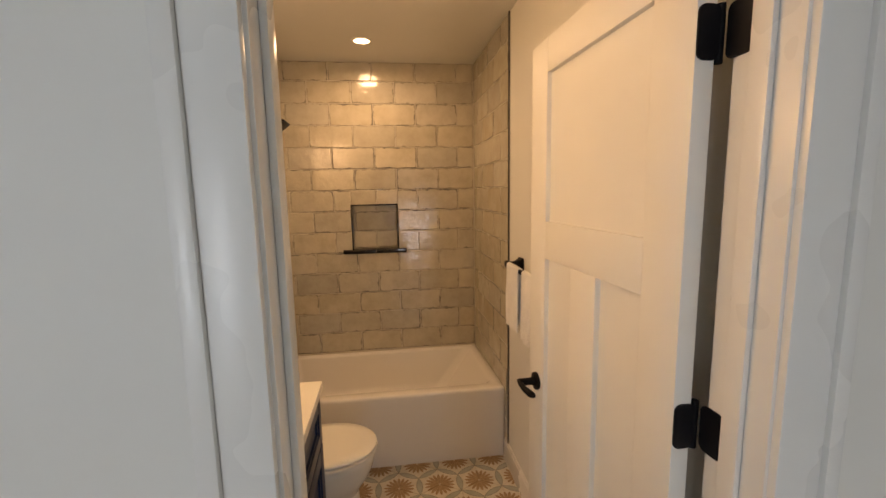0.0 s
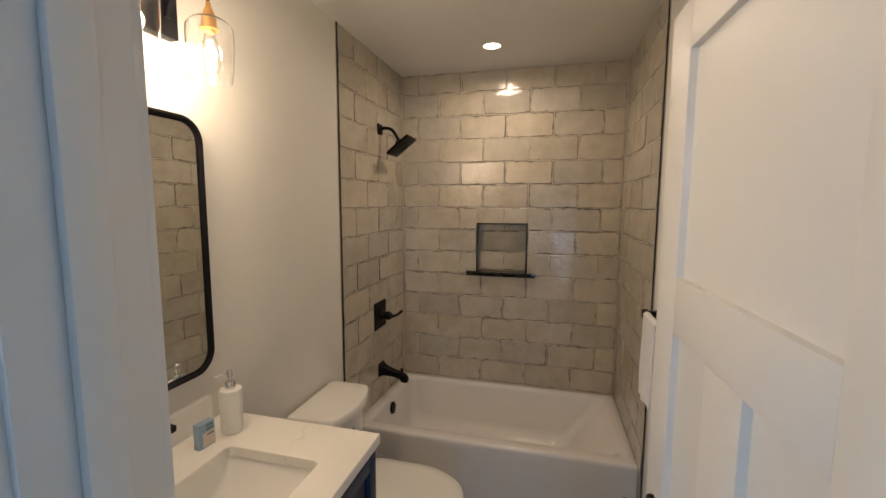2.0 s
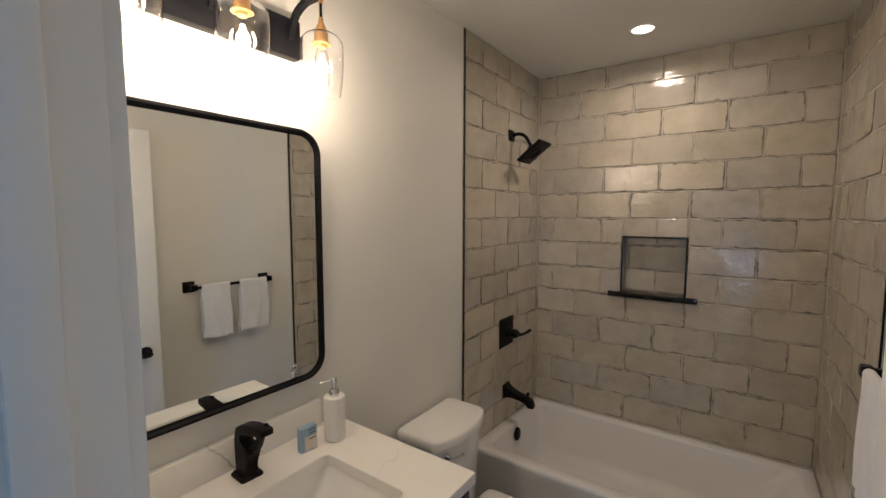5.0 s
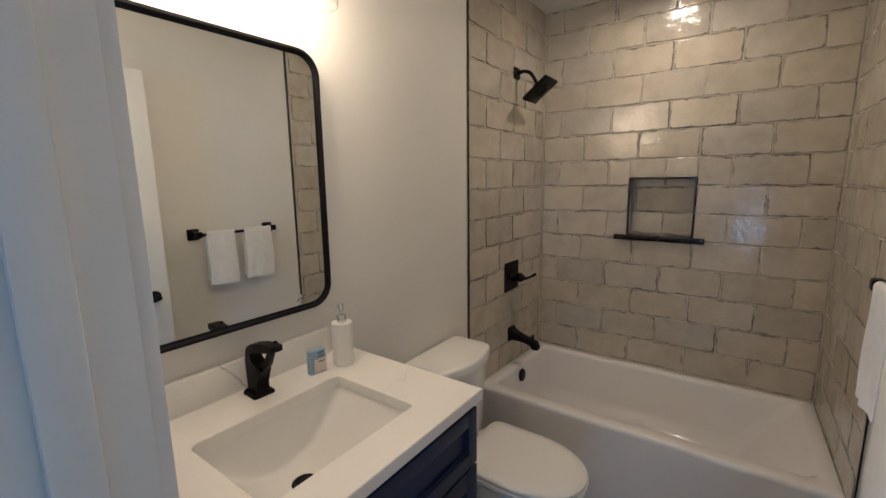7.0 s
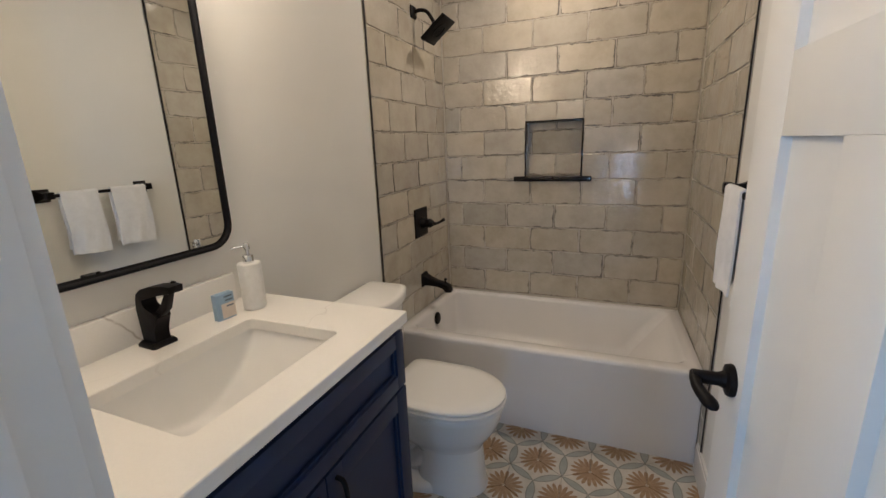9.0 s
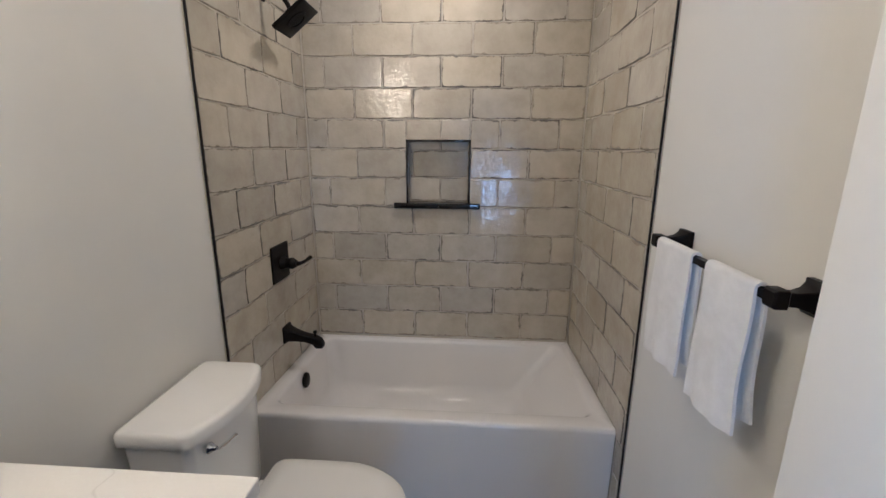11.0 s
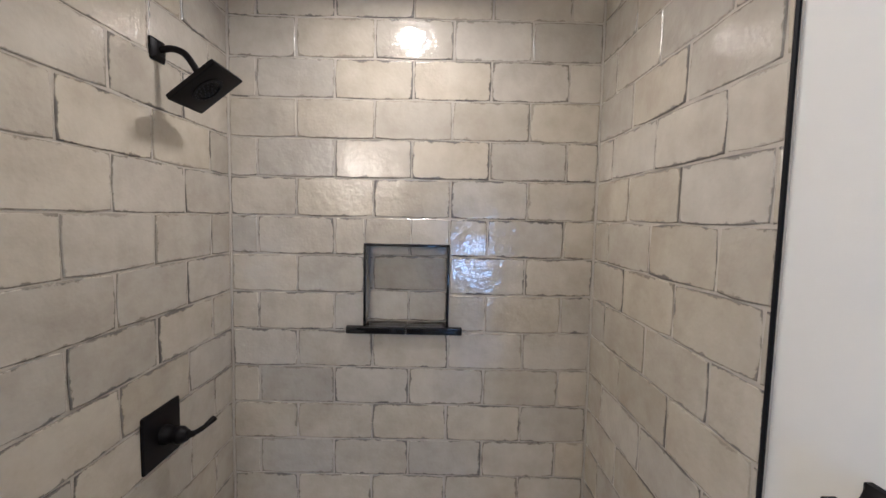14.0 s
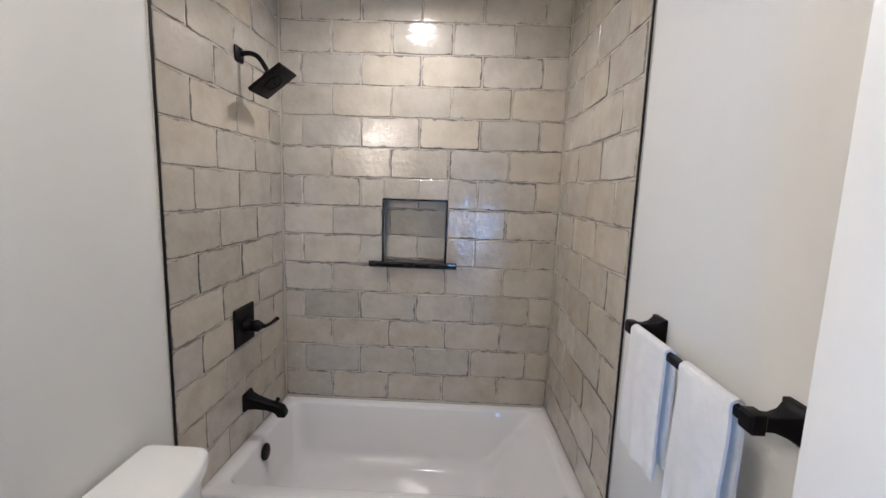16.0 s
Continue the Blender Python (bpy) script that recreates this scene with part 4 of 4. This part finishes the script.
part("tank_lid", loft(bmesh.new(), [tank_ring(0.742, 0.012, 0.192, 0.180, 0.046), tank_ring(0.746, 0.008, 0.197, 0.184, 0.048), tank_ring(0.772, 0.008, 0.197, 0.184, 0.048), tank_ring(0.780, 0.012, 0.193, 0.180, 0.047), tank_ring(0.784, 0.022, 0.182, 0.171, 0.044)]), CERAMIC, toilet, smooth=50)
flush = part("flush_lever", lathe(bmesh.new(), [(0.014, 0), (0.015, 0.004), (0.012, 0.010), (0.008, 0.014), (0.006, 0.022)], pose(0.204, TC - 0.118, 0.705, 0, 90, 0), 20), CHROME, toilet, "chrome flush lever")
part("arm", tube(bmesh.new(), bend((0.232, TC - 0.120, 0.705), (0.238, TC - 0.095, 0.703), (0.240, TC - 0.055, 0.699)), [0.006] * 8 + [0.0055] * 8 + [0.007], 10, 0.7), CHROME, flush)

# ---- shower fittings ----
FIT_Y = 2.775
shower = thing("wall_shower", (0.0, 2.79, 2.06), "oil-rubbed bronze square shower head on a bent arm", "shower")
SHY = 2.80
part("flange", loft(bmesh.new(), [[Vector((x, SHY + a, 2.055 + b)) for a, b in rounded(2 * r, 2 * r, 0.003, 3)] for x, r in ((0.0, 0.030), (0.006, 0.030), (0.016, 0.018))]), BLACK, shower)
part("arm", tube(bmesh.new(), bend((0.008, SHY, 2.055), (0.045, SHY, 2.060), (0.080, SHY, 2.048), (0.106, SHY, 2.015), (0.122, SHY, 1.985)), 0.0095, 14), BLACK, shower)
HM = pose(0.134, SHY, 1.962, 0, -38, 0)


def head_ring(h, z, r=0.006):
    return [HM @ Vector((a, b, z)) for a, b in rounded(2 * h, 2 * h, r, 4)]


head = part("head", loft(bmesh.new(), [head_ring(0.016, 0.030, 0.01), head_ring(0.022, 0.018, 0.012), head_ring(0.064, 0.004), head_ring(0.080, -0.004), head_ring(0.081, -0.016), head_ring(0.076, -0.018)]), BLACK, shower, smooth=30)
part("nozzle_ring", lathe(bmesh.new(), [(0.046, -0.018), (0.046, -0.0205), (0.042, -0.021), (0.034, -0.021), (0.033, -0.018)], HM, 28, cap=False), MATTE_BLACK, head)
for rr, cnt in ((0.012, 6), (0.024, 12), (0.038, 18)):
    for k in range(cnt):
        a = 2 * math.pi * k / cnt
        part("nozzle", lathe(bmesh.new(), [(0.0022, -0.018), (0.0018, -0.0225), (0.0005, -0.0228)], HM @ pose(rr * math.cos(a), rr * math.sin(a), 0), 6), RUBBER_AND_SHADE, head)

valve = thing("shower_valve", (0.0, FIT_Y, 0.945), "oil-rubbed bronze square shower valve with lever", "shower valve")
part("plate", loft(bmesh.new(), [[Vector((x, FIT_Y - 0.005 + a, 0.945 + b)) for a, b in rounded(2 * r, 2 * r, 0.006, 4)] for x, r in ((0.0, 0.083), (0.005, 0.083), (0.008, 0.080))]), BLACK, valve, smooth=30)
part("hub", lathe(bmesh.new(), [(0.030, 0.006), (0.028, 0.020), (0.023, 0.030), (0.023, 0.046), (0.026, 0.050), (0.026, 0.062), (0.020, 0.070), (0.016, 0.078)], pose(0, FIT_Y, 0.940, 0, 90, 0), 28), BLACK, valve)
part("lever", tube(bmesh.new(), bend((0.070, FIT_Y, 0.938), (0.084, FIT_Y + 0.022, 0.935), (0.096, FIT_Y + 0.052, 0.938), (0.104, FIT_Y + 0.088, 0.945), (0.106, FIT_Y + 0.095, 0.947)),
                    [0.012] * 8 + [0.009] * 8 + [0.008 + 0.0004 * k for k in range(8)] + [0.011] * 8 + [0.006], 12, 0.8), BLACK, valve)

spout = thing("tub_spout", (0.0, FIT_Y, 0.60), "oil-rubbed bronze tub spout", "tub spout")


def spout_ring(x, z, w, h, lean=0):
    m = pose(x, FIT_Y, z, 0, lean, 0)
    return [m @ Vector((0, a, b)) for a, b in rounded(w, h, 0.008, 4)]


part("body", loft(bmesh.new(), [spout_ring(0.0, 0.598, 0.080, 0.080), spout_ring(0.008, 0.598, 0.080, 0.080), spout_ring(0.018, 0.596, 0.062, 0.062), spout_ring(0.05, 0.588, 0.050, 0.048), spout_ring(0.095, 0.578, 0.042, 0.038),
                                spout_ring(0.130, 0.570, 0.044, 0.040, 12), spout_ring(0.152, 0.556, 0.046, 0.044, 40), spout_ring(0.160, 0.540, 0.046, 0.040, 72), spout_ring(0.160, 0.532, 0.040, 0.034, 88)]), BLACK, spout, smooth=40)
part("diverter_knob", lathe(bmesh.new(), [(0.005, 0), (0.005, 0.014), (0.009, 0.018), (0.009, 0.026), (0.004, 0.030)], pose(0.140, FIT_Y, 0.585), 16), BLACK, spout)

# ---- towel bar and towels ----
BZ, BARX = 1.217, W - 0.066
rail = thing("towel_bar", (W, 1.87, BZ), "oil-rubbed bronze towel bar with square flared posts", "towel bar")
for py in (1.662, 2.098):
    rings = []
    for x, r, dz in ((W + 0.006, 0.030, 0.0), (W - 0.004, 0.030, 0.0), (W - 0.008, 0.025, 0.0), (W - 0.022, 0.017, 0.0), (W - 0.040, 0.012, 0.001), (W - 0.054, 0.012, 0.002), (W - 0.058, 0.016, 0.002), (W - 0.076, 0.016, 0.002), (W - 0.080, 0.012, 0.002)):
        rings.append([Vector((x, py + a, BZ + dz + b)) for a, b in rounded(2 * r, 2 * r, 0.003, 3)])
    part("post", loft(bmesh.new(), rings), BLACK, rail, smooth=30)
part("bar", tube(bmesh.new(), [(BARX, 1.664, BZ), (BARX, 2.095, BZ)], 0.0075, square=True), BLACK, rail, smooth=30)


def towel_mesh(y0, y1, front, back, seed):
    """A folded hand towel hung over the bar: one thick sheet with soft folds."""
    rnd = random.Random(seed)
    cols, th = 15, 0.011
    line = []
    for k in range(15):
        line.append((-0.013 - 0.004 * (1 - k / 14) ** 2, -front * (1 - k / 14)))
    for k in range(1, 8):
        a = math.pi * (1 - k / 8)
        line.append((0.013 * math.cos(a), 0.013 * math.sin(a)))
    for k in range(15):
        line.append((0.013 + 0.010 * (k / 14), -back * k / 14))
    ph = [rnd.uniform(0, 6.28) for _ in range(4)]
    bm = bmesh.new()
    rows = []
    for i, (dx, dz) in enumerate(line):
        prev, nxt = line[max(i - 1, 0)], line[min(i + 1, len(line) - 1)]
        tx, tz = nxt[0] - prev[0], nxt[1] - prev[1]
        ln = math.hypot(tx, tz) or 1
        nx, nz = -tz / ln, tx / ln
        drop = min(1.0, max(0.0, -dz) / 0.28)
        face, backs = [], []
        for j in range(cols + 1):
            u = j / cols
            wave = drop * (0.004 * math.sin(7 * u + ph[0]) + 0.003 * math.sin(15 * u + ph[1] + 4 * drop))
            sag = 0.006 * drop * math.sin(3 * u + ph[2])
            widen = 1 + 0.05 * drop * (1 if i < 15 else 0.4)
            yc = (y0 + y1) / 2 + (u - 0.5) * (y1 - y0) * widen + 0.004 * math.sin(6 * drop + ph[3])
            puff = th * (0.55 + 0.45 * min(1.0, 6 * min(u, 1 - u)))
            cx, cz = BARX + dx + wave, BZ + 0.004 + dz + sag
            face.append(bm.verts.new((cx - nx * puff, yc, cz - nz * puff)))
            backs.append(bm.verts.new((cx, yc, cz)))
        rows.append(face + backs[::-1])
    n = len(rows[0])
    for a, b in zip(rows, rows[1:]):
        for i in range(n):
            bm.faces.new((a[i], a[(i + 1) % n], b[(i + 1) % n], b[i]))
    bm.faces.new(rows[0][::-1])
    bm.faces.new(rows[-1])
    return bm


for y0, y1, fr, bk, sd in ((1.700, 1.853, 0.288, 0.265, 3), (1.913, 2.080, 0.290, 0.27, 8)):
    solid("hand_towel", towel_mesh(y0, y1, fr, bk, sd), TERRY, "white terry hand towel folded over the towel bar", "towel", at=((BARX, (y0 + y1) / 2, BZ)), group="towels on the bar", smooth=70)

# ---- niche lining ----
niche = thing("niche_shelf", ((nx0 + nx1) / 2, YB, nz0), "black glazed niche sill and pencil trim", "shelf")
for lo, hi in (((nx0 - 0.068, YB - 0.020, nz0 - 0.020), (0.686, YB + 0.004, nz0 + 0.010)), ((0.688, YB - 0.020, nz0 - 0.020), (nx1 + 0.056, YB + 0.004, nz0 + 0.010))):
    part("sill_nose", boxes((lo, hi), bevel=0.005, seg=3), BLACK_GLAZE, niche)
for a, b in ((nx0 + 0.002, 0.686), (0.688, nx1 - 0.002)):
    part("sill_tile", boxes(((a, YB + 0.004, nz0 - 0.006), (b, YB + NICHE_D, nz0 + 0.008)), bevel=0.002), BLACK_GLAZE, niche)
for lo, hi in (((nx0 - 0.003, YB - 0.004, nz0 + 0.010), (nx0 + 0.007, YB + 0.006, nz1 - 0.006)), ((nx1 - 0.007, YB - 0.004, nz0 + 0.010), (nx1 + 0.003, YB + 0.006, nz1 - 0.006)),
               ((nx0 - 0.003, YB - 0.004, nz1 - 0.006), (nx1 + 0.003, YB + 0.006, nz1 + 0.004))):
    part("edge_trim", boxes((lo, hi), bevel=0.002), BLACK_GLAZE, niche)

# white sealant lines
solid("caulk_tub", boxes(((0.002, YB - 0.007, RIM_B - 0.002), (W - 0.002, YB + 0.004, RIM_B + 0.007)), bevel=0.002), CAULK, "thin white sealant bead along the tub", "sealant", kind="structure")
for nm, x, s in (("caulk_left", 0.0, 1), ("caulk_right", W, -1)):
    lo, hi = sorted((x - s * 0.004, x + s * 0.0035))
    solid(nm, boxes(((lo, YB - 0.002, RIM_B), (hi, YB + 0.004, CEIL - 0.001)), bevel=0.001), CAULK, "thin sealant line in the tiled corner", "sealant", kind="structure")

# ---- wall tiles, each a piece of its own ----
TW, TH, ROW0 = 0.2965, 0.1485, 0.407
GAP = 0.0030
tiles = random.Random(11)


def tile_bm(w, h, depth=0.006):
    """A hand-made tile about 0, 0: uneven outline, eased edge, slightly tipped face; front towards -y."""
    bm = bmesh.new()
    wob = 0.0017
    long = 4 if w > 0.2 else 3 if w > 0.1 else 1
    pts = []
    for (ax, az), (bx, bz), n in (((-w / 2, -h / 2), (w / 2, -h / 2), long), ((w / 2, -h / 2), (w / 2, h / 2), 2), ((w / 2, h / 2), (-w / 2, h / 2), long), ((-w / 2, h / 2), (-w / 2, -h / 2), 2)):
        for k in range(n):
            t = k / n
            ease = tiles.uniform(0.0015, 0.0050) if k == 0 else 0.0
            pts.append(((ax + (bx - ax) * t + tiles.uniform(-wob, wob)) * (1 - ease / (w / 2)), (az + (bz - az) * t + tiles.uniform(-wob, wob)) * (1 - ease / (h / 2))))
    tip = [tiles.uniform(-0.0006, 0.0006), tiles.uniform(-0.0016, 0.0016), tiles.uniform(-0.0008, 0.0008)]

    def y(x, z, extra):
        return -0.0008 + tip[0] + tip[1] * x / 0.15 + tip[2] * z / 0.07 + extra

    inset = 0.0030
    back = [Vector((x, depth, z)) for x, z in pts]
    side = [Vector((x, y(x, z, 0.0020), z)) for x, z in pts]
    face = [Vector((x * max(0.2, 1 - inset / (w / 2)), y(x, z, 0.0), z * (1 - inset / (h / 2)))) for x, z in pts]
    rows = [[bm.verts.new(p) for p in r] for r in (back, side, face)]
    n = len(pts)
    for a, b in zip(rows, rows[1:]):
        for i in range(n):
            bm.faces.new((a[i], a[(i + 1) % n], b[(i + 1) % n], b[i]))
    bm.faces.new(rows[-1])
    return bm


def lay(parent, m, w, h):
    """Sets one tile on a wall; m puts its own x, z on the wall."""
    me = mesh_of("tile", tile_bm(w - GAP, h - GAP), GLAZE, 9.0)
    ob = new("tile", me)
    ob.matrix_world = m
    ob.parent = parent


def spans(lo, hi, first):
    """Tile joints between lo and hi for a run with one joint at first."""
    cuts = [lo]
    x = first - math.ceil((first - lo) / TW) * TW
    while x < hi - 1e-6:
        if x > lo + 0.018:
            cuts.append(x)
        x += TW
    if hi - cuts[-1] < 0.018 and len(cuts) > 1:
        cuts.pop()
    return list(zip(cuts, cuts[1:] + [hi]))


for k in range(-2, 14):
    z0, z1 = ROW0 + TH * k, min(ROW0 + TH * (k + 1), CEIL - 0.001)
    odd = k % 2
    # back wall, from the tub up
    if k >= 0:
        for x0, x1 in spans(0.004, W - 0.004, 0.108 if odd else 0.259):
            pieces = [(x0, x1, z0, z1)]
            if x1 > nx0 and x0 < nx1 and z1 > nz0 and z0 < nz1:
                pieces = []
                if x0 < nx0:
                    pieces.append((x0, nx0, z0, z1))
                if x1 > nx1:
                    pieces.append((nx1, x1, z0, z1))
                a, b = max(x0, nx0), min(x1, nx1)
                if z1 > nz1:
                    pieces.append((a, b, nz1, z1))
            for a, b, c, d in pieces:
                if b - a > 0.012:
                    lay(wall_back, Matrix.Translation(((a + b) / 2, YB, (c + d) / 2)), b - a, d - c)
    # side walls
    for parent, x, turn, first in ((wall_left_bay, 0.0, 90, 2.475 if odd else 2.622), (wall_right_bay, W, -90, 2.473 if odd else 2.630)):
        for y0, y1 in spans(TILE_Y, YB - 0.002, first):
            if z1 < 0.5 and y0 > TUB_Y:
                continue
            ya, yb = y0, min(y1, TUB_Y - 0.003) if z1 < 0.42 else y1
            za = max(z0, 0.134)
            if yb - ya > 0.012 and z1 - za > 0.02:
                lay(parent, pose(x, (ya + yb) / 2, (za + z1) / 2, 0, 0, turn), yb - ya, z1 - za)
# niche back and cheeks
for a, b, c, d in ((nx0 + 0.004, nx0 + 0.022, 1.297, 1.44), (nx0 + 0.022, nx1 - 0.004, 1.297, 1.44), (nx0 + 0.004, 0.690, nz0 + 0.01, 1.297), (0.690, nx1 - 0.004, nz0 + 0.01, 1.297), (nx0 + 0.004, 0.690, 1.44, nz1 - 0.002), (0.690, nx1 - 0.004, 1.44, nz1 - 0.002)):
    lay(wall_back, pose((a + b) / 2, YB + NICHE_D - 0.003, (c + d) / 2, 2.2, 0, 0), b - a, d - c)
for x, turn in ((nx0 + 0.003, 90), (nx1 - 0.003, -90)):
    lay(wall_back, pose(x, YB + 0.045, (nz0 + nz1) / 2 + 0.004, 0, 0, turn), 0.074, nz1 - nz0 - 0.012)
lay(wall_back, pose((nx0 + nx1) / 2, YB + 0.045, nz1 - 0.003, 90, 0, 0), nx1 - nx0 - 0.012, 0.074)

# ---- floor tiles: hexagons with their corners on flowers and leaf joints ----
def hex_mesh():
    bm = bmesh.new()
    r = FLOWER_S / math.sqrt(3)
    rows = [[bm.verts.new((q * math.cos(radians(90 + 60 * k)), q * math.sin(radians(90 + 60 * k)), z)) for k in range(6)] for q, z in ((r - 0.0009, -0.006), (r - 0.0009, -0.0012), (r - 0.0020, 0.0))]
    for a, b in zip(rows, rows[1:]):
        for i in range(6):
            bm.faces.new((a[i], a[(i + 1) % 6], b[(i + 1) % 6], b[i]))
    bm.faces.new(rows[-1])
    return mesh_of("hexagon_tile", bm, FLOOR_PRINT, 0)


HEX = hex_mesh()
step = FLOWER_S * math.sqrt(3) / 2
for j in range(-9, 4):
    for i in range(-6, 6):
        hx = FLOWER_X + FLOWER_S * (i + 0.5 * (j % 2))
        hy = FLOWER_Y - FLOWER_S / math.sqrt(3) + step * j
        if -0.05 < hx < W + 0.1 and WALL_Y0 + 0.14 < hy < TUB_Y + 0.12:
            ob = new("hexagon_tile", HEX)
            ob.location = (hx, hy, 0.0)
            ob.parent = floor
solid("threshold", boxes(((JAMB_L, WALL_Y0 + 0.05, -0.006), (JAMB_R, WALL_Y1 + 0.03, 0.006)), bevel=0.003), TRIM_PAINT, "pale door threshold strip", "threshold", kind="structure")
